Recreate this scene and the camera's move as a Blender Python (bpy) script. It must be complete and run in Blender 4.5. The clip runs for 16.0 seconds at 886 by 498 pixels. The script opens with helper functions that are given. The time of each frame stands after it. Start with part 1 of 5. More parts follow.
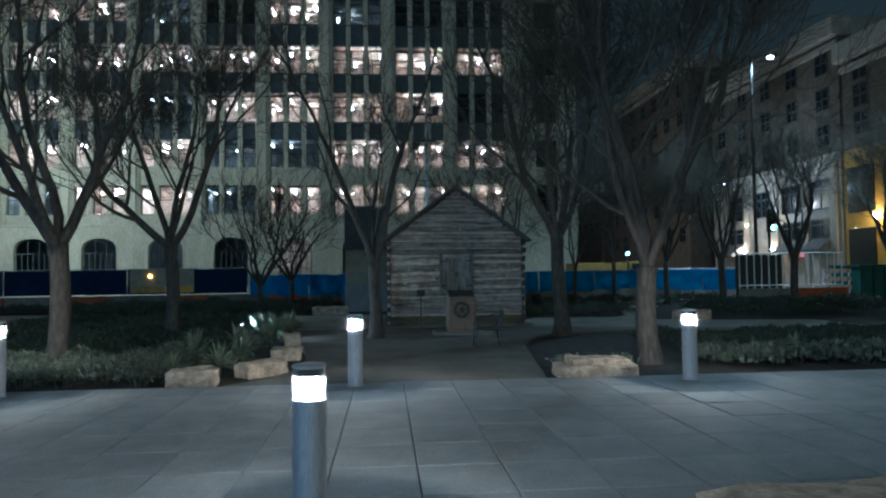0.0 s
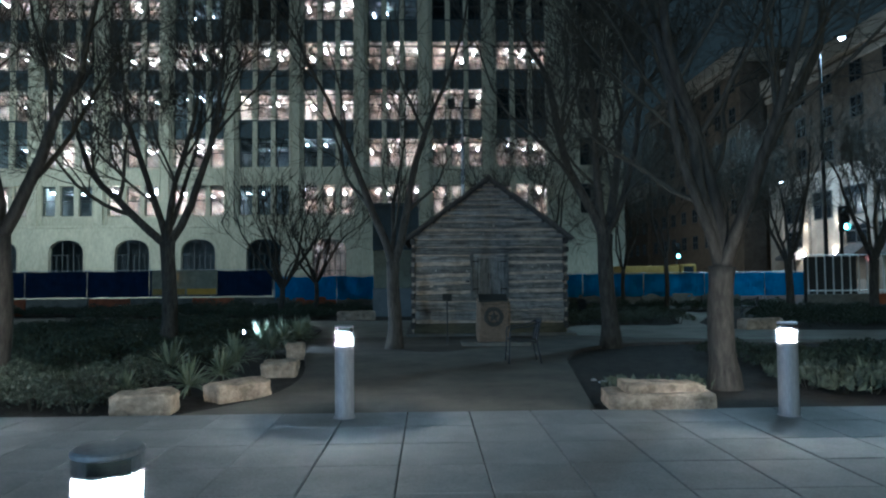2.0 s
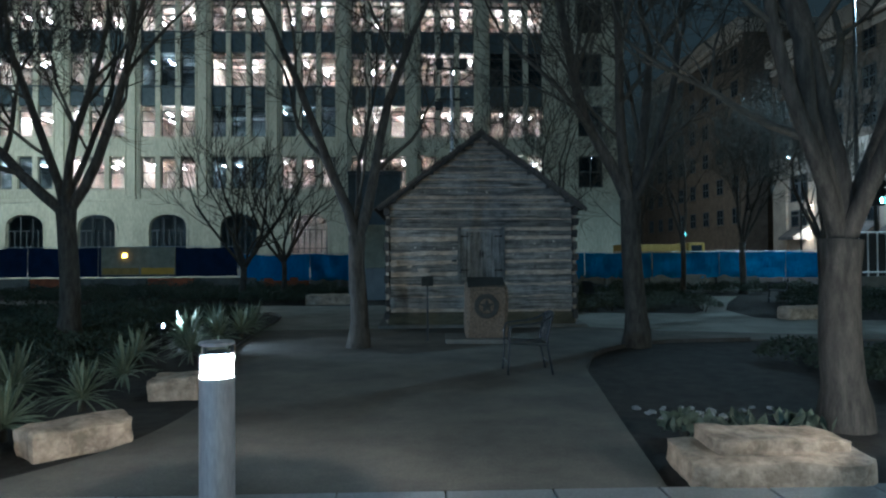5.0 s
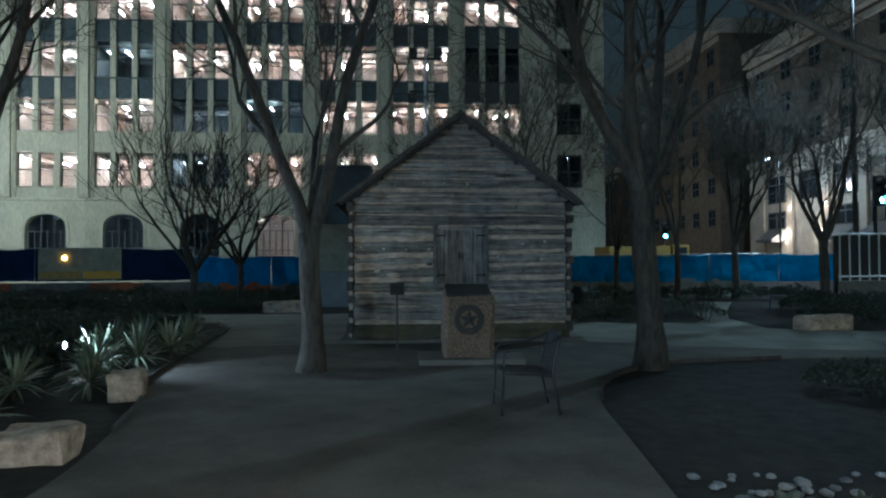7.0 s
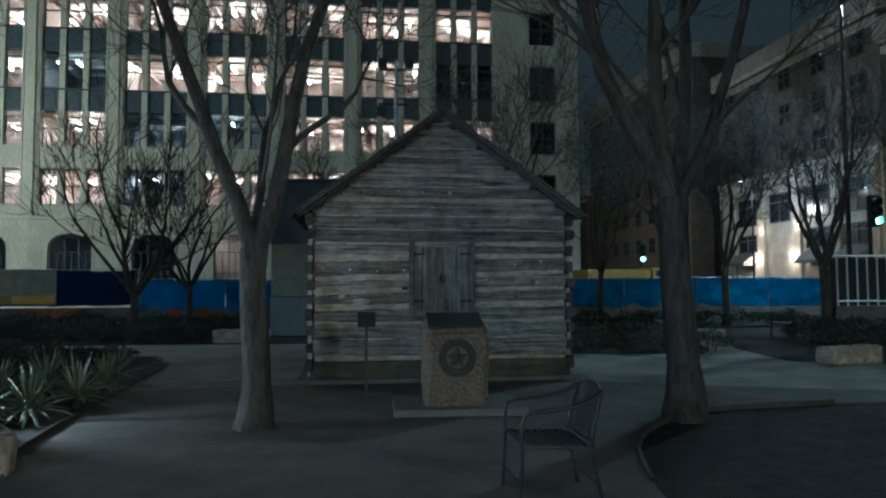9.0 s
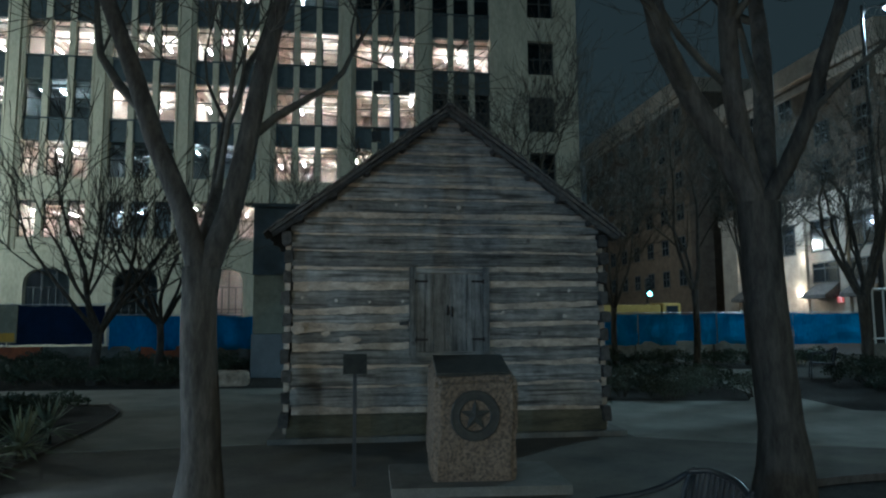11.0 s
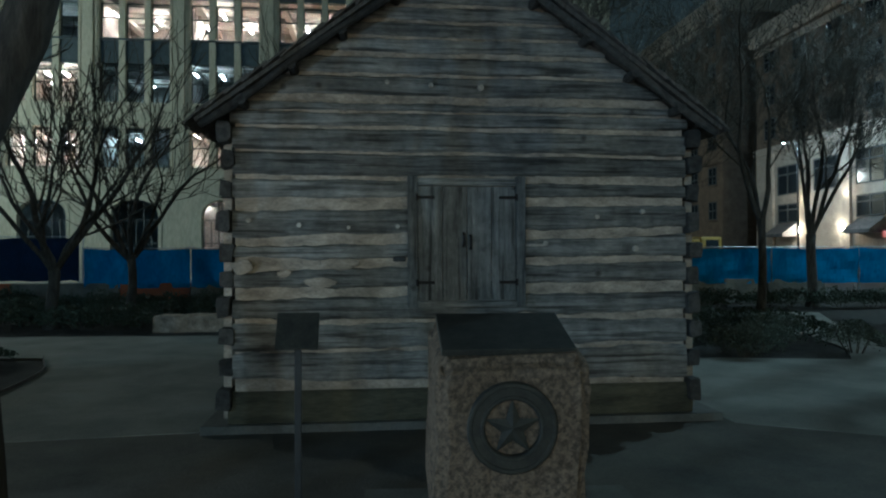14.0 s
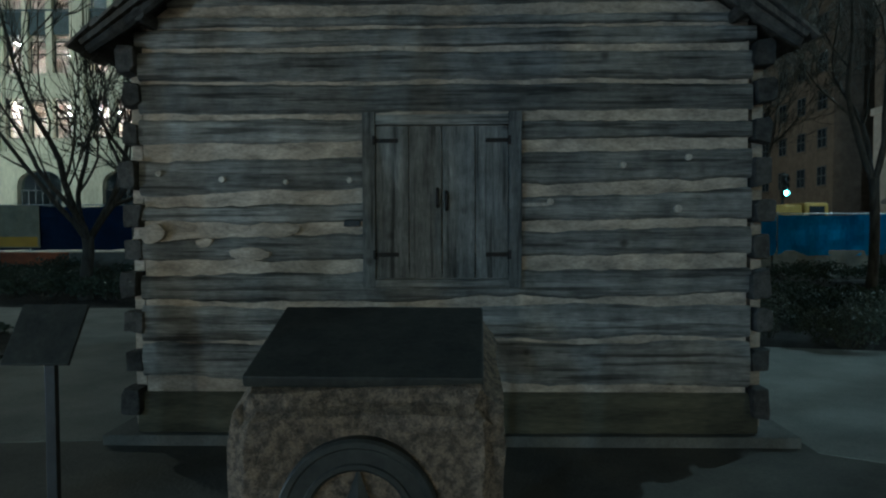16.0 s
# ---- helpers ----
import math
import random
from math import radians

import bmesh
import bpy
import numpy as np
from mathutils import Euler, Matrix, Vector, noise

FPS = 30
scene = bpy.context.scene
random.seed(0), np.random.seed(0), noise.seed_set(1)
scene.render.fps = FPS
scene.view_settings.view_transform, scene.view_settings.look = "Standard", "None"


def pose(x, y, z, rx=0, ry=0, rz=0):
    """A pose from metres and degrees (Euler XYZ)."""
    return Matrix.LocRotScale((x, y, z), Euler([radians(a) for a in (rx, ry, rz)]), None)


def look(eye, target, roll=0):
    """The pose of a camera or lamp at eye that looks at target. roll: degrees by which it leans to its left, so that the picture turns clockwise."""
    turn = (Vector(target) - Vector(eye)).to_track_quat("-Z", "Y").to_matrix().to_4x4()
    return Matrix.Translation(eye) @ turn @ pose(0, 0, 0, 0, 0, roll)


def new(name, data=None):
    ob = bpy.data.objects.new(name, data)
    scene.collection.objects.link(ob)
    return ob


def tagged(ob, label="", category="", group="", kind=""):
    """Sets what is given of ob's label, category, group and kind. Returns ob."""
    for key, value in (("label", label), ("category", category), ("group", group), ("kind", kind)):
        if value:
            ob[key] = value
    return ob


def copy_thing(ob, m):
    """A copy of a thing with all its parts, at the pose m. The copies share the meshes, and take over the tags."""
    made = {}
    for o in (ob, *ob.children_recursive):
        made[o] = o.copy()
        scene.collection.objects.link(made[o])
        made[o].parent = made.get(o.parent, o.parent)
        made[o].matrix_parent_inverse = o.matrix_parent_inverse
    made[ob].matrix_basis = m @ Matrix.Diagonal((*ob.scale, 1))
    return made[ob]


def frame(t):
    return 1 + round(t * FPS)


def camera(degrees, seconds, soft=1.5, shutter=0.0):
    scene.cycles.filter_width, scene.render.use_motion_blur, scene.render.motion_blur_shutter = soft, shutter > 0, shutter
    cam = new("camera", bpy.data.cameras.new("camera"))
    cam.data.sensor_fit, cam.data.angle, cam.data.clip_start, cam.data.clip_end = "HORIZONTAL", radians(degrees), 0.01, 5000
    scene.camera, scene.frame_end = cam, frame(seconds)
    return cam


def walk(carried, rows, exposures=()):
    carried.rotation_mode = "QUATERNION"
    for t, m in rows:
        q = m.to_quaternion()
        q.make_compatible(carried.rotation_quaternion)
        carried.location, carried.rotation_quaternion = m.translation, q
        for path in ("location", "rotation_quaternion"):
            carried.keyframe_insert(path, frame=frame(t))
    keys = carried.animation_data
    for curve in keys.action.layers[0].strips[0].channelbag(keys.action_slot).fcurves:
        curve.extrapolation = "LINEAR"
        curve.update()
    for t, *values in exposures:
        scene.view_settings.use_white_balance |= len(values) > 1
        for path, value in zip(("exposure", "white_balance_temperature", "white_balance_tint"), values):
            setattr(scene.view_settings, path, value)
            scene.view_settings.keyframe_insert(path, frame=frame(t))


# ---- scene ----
cam = camera(65.9, 16.0, soft=2.2)
METRES, EYE, TILT, LEAN, TURN = 17.0, 1.6, 0.0, 0.0, -4.8
ROWS = [
    (0.0, 0.0, 0.0, 0.0, 0.03, 2.21, 0.76),
    (0.5, 0.0065, 0.0334, -0.0005, 0.96, 2.27, 0.71),
    (1.0, 0.011, 0.0682, -0.0017, 2.25, 2.38, 0.68),
    (1.5, 0.0157, 0.103, -0.0025, 3.42, 2.51, 0.59),
    (2.0, 0.018, 0.1386, -0.0029, 3.57, 2.56, 0.53),
    (2.5, 0.0202, 0.1741, -0.0022, 3.65, 1.97, 0.55),
    (3.0, 0.0209, 0.2087, -0.0019, 3.49, 0.99, 0.48),
    (3.5, 0.0214, 0.2437, -0.002, 3.53, 0.77, 0.44),
    (4.0, 0.0207, 0.2786, -0.003, 3.47, 0.78, 0.41),
    (6.5, 0.0138, 0.4467, -0.0032, 1.18, 0.88, 0.31),
    (7.0, 0.012, 0.4784, -0.0029, 0.6, 1.01, 0.3),
    (7.5, 0.0096, 0.5107, -0.0034, 0.12, 1.21, 0.29),
    (8.0, 0.008, 0.541, -0.0036, 0.12, 1.46, 0.29),
    (8.5, 0.0048, 0.5713, -0.0034, -0.29, 1.69, 0.24),
    (9.0, 0.0004, 0.6014, -0.0029, -2.16, 2.96, 0.25),
    (9.5, -0.0044, 0.6317, -0.0033, -2.81, 4.15, 0.31),
    (12.0, -0.0033, 0.7775, -0.0057, -2.4, 6.36, 0.19),
    (12.5, -0.0026, 0.8066, -0.0055, -1.94, 2.99, 0.21),
    (13.0, -0.0014, 0.8336, -0.0056, -1.48, 1.38, 0.27),
    (13.5, 0.0018, 0.862, -0.0044, -1.21, 0.38, 0.19),
    (14.0, 0.0046, 0.8906, -0.0053, -1.12, 0.65, 0.19),
    (14.5, 0.0122, 0.9165, -0.0066, -0.96, 0.83, 0.27),
    (15.0, 0.0218, 0.9394, -0.0083, 2.09, -1.84, 0.21),
    (15.5, 0.0374, 0.9616, -0.0081, 5.51, -1.95, 0.2),
    (16.0, 0.0544, 0.9827, -0.0078, 6.35, -1.88, 0.22),
]
walk(cam, [(t, pose(0, 0, EYE, TILT, LEAN, TURN) @ pose(METRES * x, METRES * y, METRES * z, 90 + pitch, roll, yaw)) for t, x, y, z, yaw, pitch, roll in ROWS],
     [(0.0, 0.96, 4790, 0), (4.0, 1.02, 4800, 0), (7.0, 1.0, 4990, 0), (12.0, 0.96, 5110, -3), (16.0, 0.86, 5150, -6)])

# ---------------------------------------------------------------- world and large lights
world = bpy.data.worlds.new("night_sky")
scene.world = world
world.use_nodes = True
world.node_tree.nodes["Background"].inputs[0].default_value = (0.46, 0.62, 0.64, 1)
world.node_tree.nodes["Background"].inputs[1].default_value = 0.0215


def lamp(name, place, watts, colour, size=0.15):
    data = bpy.data.lights.new(name, "POINT")
    data.energy, data.color, data.shadow_soft_size = watts, colour, size
    ob = new(name, data)
    ob.location = place
    return ob


# street lamps: beside the crossing and at (35.7, 67.2) in view; others added unseen
STREET_AND_FILL_LAMPS = [
    ((18.9, 33.5), 12.7, 2700, (0.74, 0.95, 1.0), 1),
    # hidden fill for the far buildings, added where no lamp stands
    ((18.4, 96.0), 12.0, 1300, (1.0, 0.93, 0.80), 1),
    ((35.7, 67.2), 10.65, 900, (0.85, 0.95, 1.0), -1),
    # added out of view to light the office facade
    ((-27.5, 44.0), 11.0, 2400, (1.0, 0.99, 0.82), 1),
    # unseen, set behind the camera to light the cabin front and plaza
    ((-34.0, -28.0), 12.0, 6200, (0.50, 0.77, 1.0), 1),
    ((-14.0, -42.0), 12.0, 5600, (0.56, 0.80, 1.0), 1),
    ((14.0, -42.0), 12.0, 3300, (1.0, 0.92, 0.60), -1),
    ((34.0, -28.0), 12.0, 3100, (1.0, 0.86, 0.48), -1),
]

# ---------------------------------------------------------------- materials
MATS = {}


def mat(name, base, second=None, rough=0.8, metal=0.0, scale=6.0, stretch=(1, 1, 1), bump=0.15, spec=0.3, vary=0.15, fine=60.0, edge=0.16, grain=0.35):
    """Two-scale noise between two colours, with relief, and a little change from object to object."""
    if name in MATS:
        return MATS[name]
    m = bpy.data.materials.new(name)
    m.use_nodes = True
    nt = m.node_tree
    b = nt.nodes["Principled BSDF"]
    second = second or tuple(c * 0.6 for c in base)
    co = nt.nodes.new("ShaderNodeTexCoord")
    mp = nt.nodes.new("ShaderNodeMapping")
    mp.inputs["Scale"].default_value = stretch
    nt.links.new(co.outputs["Object"], mp.inputs[0])
    info = nt.nodes.new("ShaderNodeObjectInfo")
    off = nt.nodes.new("ShaderNodeVectorMath")
    off.operation = "MULTIPLY_ADD"
    off.inputs[1].default_value = (37, 19, 23)
    nt.links.new(info.outputs["Random"], off.inputs[0])
    nt.links.new(mp.outputs[0], off.inputs[2])
    n1 = nt.nodes.new("ShaderNodeTexNoise")
    n1.inputs["Scale"].default_value, n1.inputs["Detail"].default_value, n1.inputs["Roughness"].default_value = scale, 6, 0.65
    n2 = nt.nodes.new("ShaderNodeTexNoise")
    n2.inputs["Scale"].default_value, n2.inputs["Detail"].default_value = fine, 4
    for n in (n1, n2):
        nt.links.new(off.outputs[0], n.inputs["Vector"])
    ramp = nt.nodes.new("ShaderNodeValToRGB")
    ramp.color_ramp.elements[0].position, ramp.color_ramp.elements[1].position = 0.5 - edge, 0.5 + edge
    ramp.color_ramp.elements[0].color, ramp.color_ramp.elements[1].color = (*second, 1), (*base, 1)
    nt.links.new(n1.outputs["Fac"], ramp.inputs[0])
    mix = nt.nodes.new("ShaderNodeMixRGB")
    mix.blend_type = "OVERLAY"
    mix.inputs[0].default_value = grain
    nt.links.new(ramp.outputs[0], mix.inputs[1])
    nt.links.new(n2.outputs["Fac"], mix.inputs[2])
    hsv = nt.nodes.new("ShaderNodeHueSaturation")
    rng = nt.nodes.new("ShaderNodeMapRange")
    rng.inputs["To Min"].default_value, rng.inputs["To Max"].default_value = 1 - vary, 1 + vary
    nt.links.new(info.outputs["Random"], rng.inputs["Value"])
    nt.links.new(rng.outputs[0], hsv.inputs["Value"])
    nt.links.new(mix.outputs[0], hsv.inputs["Color"])
    nt.links.new(hsv.outputs[0], b.inputs["Base Color"])
    add = nt.nodes.new("ShaderNodeMath")
    add.operation = "MULTIPLY_ADD"
    add.inputs[1].default_value = 0.4
    nt.links.new(n2.outputs["Fac"], add.inputs[0])
    nt.links.new(n1.outputs["Fac"], add.inputs[2])
    bp = nt.nodes.new("ShaderNodeBump")
    bp.inputs["Strength"].default_value, bp.inputs["Distance"].default_value = bump, 0.02
    nt.links.new(add.outputs[0], bp.inputs["Height"])
    nt.links.new(bp.outputs[0], b.inputs["Normal"])
    b.inputs["Roughness"].default_value, b.inputs["Metallic"].default_value, b.inputs["Specular IOR Level"].default_value = rough, metal, spec
    MATS[name] = m
    return m


def glow(name, colour, strength):
    m = bpy.data.materials.new(name)
    m.use_nodes = True
    b = m.node_tree.nodes["Principled BSDF"]
    b.inputs["Base Color"].default_value = (0.8, 0.8, 0.8, 1)
    b.inputs["Emission Color"].default_value = (*colour, 1)
    b.inputs["Emission Strength"].default_value = strength
    return m


def glass(name, tint=(0.9, 0.95, 0.95), rough=0.02):
    m = bpy.data.materials.new(name)
    m.use_nodes = True
    nt = m.node_tree
    nt.nodes.remove(nt.nodes["Principled BSDF"])
    tr, gl, mix, fr = (nt.nodes.new("ShaderNodeBsdf" + k) for k in ("Transparent", "Glossy", "Transparent", "Glossy"))
    nt.nodes.remove(mix), nt.nodes.remove(fr)
    mix, fr = nt.nodes.new("ShaderNodeMixShader"), nt.nodes.new("ShaderNodeFresnel")
    tr.inputs[0].default_value = (*tint, 1)
    gl.inputs["Roughness"].default_value = rough
    nt.links.new(fr.outputs[0], mix.inputs[0])
    nt.links.new(tr.outputs[0], mix.inputs[1])
    nt.links.new(gl.outputs[0], mix.inputs[2])
    nt.links.new(mix.outputs[0], nt.nodes["Material Output"].inputs[0])
    return m


def log_mat(name, base, second, stretch, along):
    """Weathered wood: the two-scale noise of mat(), with dark drying checks along the grain and a few knots."""
    m = mat(name, base, second, 0.92, scale=2.6, stretch=stretch, bump=0.9, vary=0.30, fine=26, grain=0.7)
    nt = m.node_tree
    hsv = [n for n in nt.nodes if n.type == "HUE_SAT"][0]
    vec = [n for n in nt.nodes if n.type == "VECT_MATH"][0]
    co = [n for n in nt.nodes if n.type == "TEX_COORD"][0]
    info = [n for n in nt.nodes if n.type == "OBJECT_INFO"][0]
    mp = nt.nodes.new("ShaderNodeMapping")
    mp.inputs["Scale"].default_value = along
    nt.links.new(co.outputs["Object"], mp.inputs[0])
    nt.links.new(info.outputs["Random"], mp.inputs["Location"])
    check = nt.nodes.new("ShaderNodeTexNoise")
    check.inputs["Scale"].default_value, check.inputs["Detail"].default_value = 1.0, 5
    nt.links.new(mp.outputs[0], check.inputs["Vector"])
    ramp = nt.nodes.new("ShaderNodeValToRGB")
    ramp.color_ramp.elements[0].position, ramp.color_ramp.elements[1].position = 0.36, 0.47
    ramp.color_ramp.elements[0].color, ramp.color_ramp.elements[1].color = (0.28, 0.27, 0.26, 1), (1, 1, 1, 1)
    nt.links.new(check.outputs["Fac"], ramp.inputs[0])
    knot = nt.nodes.new("ShaderNodeTexVoronoi")
    knot.inputs["Scale"].default_value = 3.1
    nt.links.new(co.outputs["Object"], knot.inputs["Vector"])
    kr = nt.nodes.new("ShaderNodeValToRGB")
    kr.color_ramp.elements[0].position, kr.color_ramp.elements[1].position = 0.045, 0.12
    kr.color_ramp.elements[0].color, kr.color_ramp.elements[1].color = (0.3, 0.28, 0.26, 1), (1, 1, 1, 1)
    nt.links.new(knot.outputs["Distance"], kr.inputs[0])
    patch = nt.nodes.new("ShaderNodeTexNoise")
    patch.inputs["Scale"].default_value, patch.inputs["Detail"].default_value, patch.inputs["Roughness"].default_value = 4.5, 9, 0.72
    nt.links.new(co.outputs["Object"], patch.inputs["Vector"])
    pr = nt.nodes.new("ShaderNodeValToRGB")
    pr.color_ramp.elements[0].position, pr.color_ramp.elements[1].position = 0.36, 0.62
    pr.color_ramp.elements[0].color, pr.color_ramp.elements[1].color = (0.48, 0.48, 0.47, 1), (1, 1, 1, 1)
    nt.links.new(patch.outputs["Fac"], pr.inputs[0])
    m3 = nt.nodes.new("ShaderNodeMixRGB")
    m3.blend_type = "MULTIPLY"
    m3.inputs[0].default_value = 0.9
    m1, m2 = nt.nodes.new("ShaderNodeMixRGB"), nt.nodes.new("ShaderNodeMixRGB")
    m1.blend_type = m2.blend_type = "MULTIPLY"
    m1.inputs[0].default_value, m2.inputs[0].default_value = 0.85, 0.8
    nt.links.new(hsv.outputs[0], m1.inputs[1])
    nt.links.new(ramp.outputs[0], m1.inputs[2])
    nt.links.new(m1.outputs[0], m2.inputs[1])
    nt.links.new(kr.outputs[0], m2.inputs[2])
    nt.links.new(m2.outputs[0], m3.inputs[1])
    nt.links.new(pr.outputs[0], m3.inputs[2])
    nt.links.new(m3.outputs[0], nt.nodes["Principled BSDF"].inputs["Base Color"])
    return m


M_LOG = log_mat("weathered_log", (0.36, 0.34, 0.305), (0.15, 0.141, 0.128), (0.35, 4, 7), (1.3, 4, 26))
# corner and eave shade put into the colour: side logs, barge poles, purlin ends
M_END = mat("shaded_log_end", (0.085, 0.078, 0.07), (0.032, 0.030, 0.027), 0.95, scale=14, bump=0.8, vary=0.3)
M_CHINK = mat("lime_chinking", (0.50, 0.41, 0.32), (0.23, 0.19, 0.15), 0.95, scale=5, stretch=(1, 1, 2.5), bump=0.5, vary=0.12, fine=40)
M_PLANK = log_mat("grey_plank", (0.24, 0.23, 0.21), (0.11, 0.105, 0.096), (7, 4, 0.45), (24, 4, 1.2))
M_SILL = mat("stained_sill_timber", (0.10, 0.092, 0.060), (0.05, 0.045, 0.030), 0.95, scale=3, stretch=(0.5, 4, 3), bump=0.5, vary=0.1, fine=24)
M_SHAKE = mat("roof_shake", (0.13, 0.115, 0.10), (0.055, 0.05, 0.044), 0.95, scale=6, stretch=(5, 1, 1), bump=0.7, vary=0.35)
M_IRON = mat("black_iron", (0.02, 0.02, 0.02), (0.035, 0.025, 0.02), 0.6, 0.6, scale=20, vary=0.1)
M_PEG = mat("pale_peg", (0.50, 0.45, 0.38), (0.32, 0.28, 0.24), 0.9, scale=30)
M_GRANITE = mat("rough_granite", (0.25, 0.185, 0.13), (0.085, 0.068, 0.052), 0.92, scale=34, bump=1.0, vary=0.05, fine=150, edge=0.12, grain=0.8)
M_BRONZE = mat("dark_bronze", (0.055, 0.054, 0.046), (0.03, 0.031, 0.029), 0.6, 0.35, scale=12, vary=0.05)
M_CONC = mat("plaza_concrete", (0.25, 0.26, 0.265), (0.18, 0.19, 0.195), 0.85, scale=1.6, bump=0.12, vary=0.07, fine=45)
# gravel darkened to carry the shadow that falls before the cabin
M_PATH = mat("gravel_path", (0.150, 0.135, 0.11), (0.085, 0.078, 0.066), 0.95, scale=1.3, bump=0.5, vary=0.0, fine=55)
# paler copy of the same gravel, with the rear lamplight put into its colour
M_PATHB = mat("lamplit_gravel_path", (0.27, 0.26, 0.225), (0.17, 0.165, 0.14), 0.95, scale=1.1, bump=0.5, vary=0.0, fine=55)
M_PEBBLE = mat("grey_river_pebble", (0.26, 0.27, 0.28), (0.15, 0.155, 0.16), 0.7, scale=6, vary=0.35)
M_SOIL = mat("mulch_soil", (0.040, 0.035, 0.028), (0.016, 0.014, 0.011), 1.0, scale=5, bump=1.0, vary=0.0, fine=70)
M_PAD = mat("old_concrete_pad", (0.17, 0.16, 0.14), (0.11, 0.105, 0.09), 0.9, scale=3, bump=0.3)
M_LIME = mat("limestone_block", (0.54, 0.42, 0.31), (0.20, 0.155, 0.11), 0.92, scale=5.5, bump=1.0, vary=0.1, fine=28)
M_STEEL = mat("brushed_grey_steel", (0.42, 0.42, 0.44), (0.34, 0.34, 0.36), 0.5, 0.35, scale=8, stretch=(1, 1, 0.2), bump=0.03, vary=0.03)
M_BARK = mat("tree_bark", (0.092, 0.081, 0.068), (0.036, 0.032, 0.027), 0.95, scale=5, stretch=(3, 3, 0.7), bump=0.9, vary=0.12, fine=30)
M_TWIG = mat("bare_twig", (0.095, 0.084, 0.066), (0.046, 0.041, 0.033), 0.95, scale=8, bump=0.2)
M_LEAF = mat("shrub_leaf", (0.105, 0.122, 0.085), (0.038, 0.048, 0.033), 0.55, scale=9, bump=0.1, spec=0.4)
M_LEAFD = mat("dark_shrub_leaf", (0.06, 0.075, 0.048), (0.025, 0.034, 0.022), 0.65, scale=7, bump=0.1)
M_YUCCA = mat("yucca_blade", (0.20, 0.225, 0.15), (0.08, 0.10, 0.065), 0.5, scale=3, stretch=(1, 1, 0.5), bump=0.1, spec=0.4)
M_STONE = mat("facade_limestone", (0.52, 0.49, 0.38), (0.41, 0.385, 0.295), 0.9, scale=0.9, stretch=(1, 1, 0.35), bump=0.1, vary=0.05, fine=8)
M_SPAN = mat("dark_spandrel", (0.075, 0.093, 0.10), (0.052, 0.065, 0.07), 0.5, 0.2, scale=3, vary=0.15)
M_FRAME = mat("dark_window_frame", (0.075, 0.08, 0.08), (0.05, 0.055, 0.055), 0.5, scale=4, vary=0.1)
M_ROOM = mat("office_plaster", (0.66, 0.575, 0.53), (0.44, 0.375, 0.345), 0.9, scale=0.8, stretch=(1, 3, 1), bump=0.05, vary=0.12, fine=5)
# darker, cooler copy of the office plaster; an unlit room's dimness put into colour
M_ROOMD = mat("unlit_room_plaster", (0.40, 0.42, 0.43), (0.25, 0.27, 0.28), 0.9, scale=0.8, bump=0.05)
M_BRICK = mat("brown_brick", (0.17, 0.135, 0.10), (0.11, 0.086, 0.066), 0.9, scale=1.2, bump=0.2, vary=0.06, fine=9)
M_CREAM = mat("cream_stone", (0.46, 0.40, 0.33), (0.33, 0.29, 0.24), 0.9, scale=0.9, bump=0.1, vary=0.05, fine=9)
M_OCHRE = mat("ochre_paint", (0.55, 0.32, 0.05), (0.42, 0.24, 0.04), 0.8, scale=1.5, bump=0.05)
M_BLUE = mat("blue_screen_fabric", (0.035, 0.27, 0.52), (0.02, 0.18, 0.38), 0.8, scale=1.6, stretch=(1, 1, 0.4), bump=0.25, vary=0.1, fine=20)
M_NAVY = mat("navy_screen_fabric", (0.012, 0.035, 0.10), (0.008, 0.022, 0.06), 0.8, scale=2, bump=0.2, vary=0.25, fine=20)
M_BOARD = mat("tan_site_board", (0.30, 0.27, 0.18), (0.19, 0.17, 0.11), 0.6, scale=2.5, bump=0.05)
M_POLE = mat("dark_painted_pole", (0.05, 0.052, 0.052), (0.035, 0.036, 0.036), 0.6, 0.2, scale=6)
M_EDGE = mat("rusted_steel_edging", (0.13, 0.12, 0.11), (0.07, 0.06, 0.055), 0.7, 0.4, scale=10)
M_GALV = mat("galvanised_tube", (0.45, 0.46, 0.47), (0.33, 0.34, 0.35), 0.45, 0.6, scale=14, vary=0.1)
M_BARRIER = mat("concrete_barrier", (0.17, 0.16, 0.135), (0.10, 0.095, 0.08), 0.9, scale=3, bump=0.25, vary=0.2)
M_ORANGE = mat("faded_orange_plastic", (0.30, 0.09, 0.03), (0.17, 0.05, 0.02), 0.7, scale=4, vary=0.2)
M_ASPHALT = mat("asphalt", (0.055, 0.055, 0.055), (0.035, 0.035, 0.036), 0.9, scale=2, bump=0.3, fine=50)
M_PAVE = mat("pavement_concrete", (0.27, 0.26, 0.24), (0.2, 0.19, 0.18), 0.9, scale=1.5, bump=0.15)
M_GREEN = mat("green_painted_steel", (0.02, 0.075, 0.06), (0.012, 0.045, 0.038), 0.6, scale=4, bump=0.1)
M_YELLOW = mat("safety_yellow", (0.34, 0.22, 0.05), (0.22, 0.14, 0.03), 0.6, scale=5)
M_STRIPE = mat("orange_reflective", (0.75, 0.25, 0.03), (0.6, 0.2, 0.03), 0.6, scale=9)
M_WHITE = mat("white_reflective", (0.72, 0.72, 0.70), (0.55, 0.55, 0.53), 0.6, scale=9)
M_BLACK = mat("black_housing", (0.035, 0.036, 0.036), (0.022, 0.022, 0.022), 0.5, scale=9)
M_AWN = mat("awning_canvas", (0.16, 0.15, 0.14), (0.08, 0.08, 0.08), 0.8, scale=3)
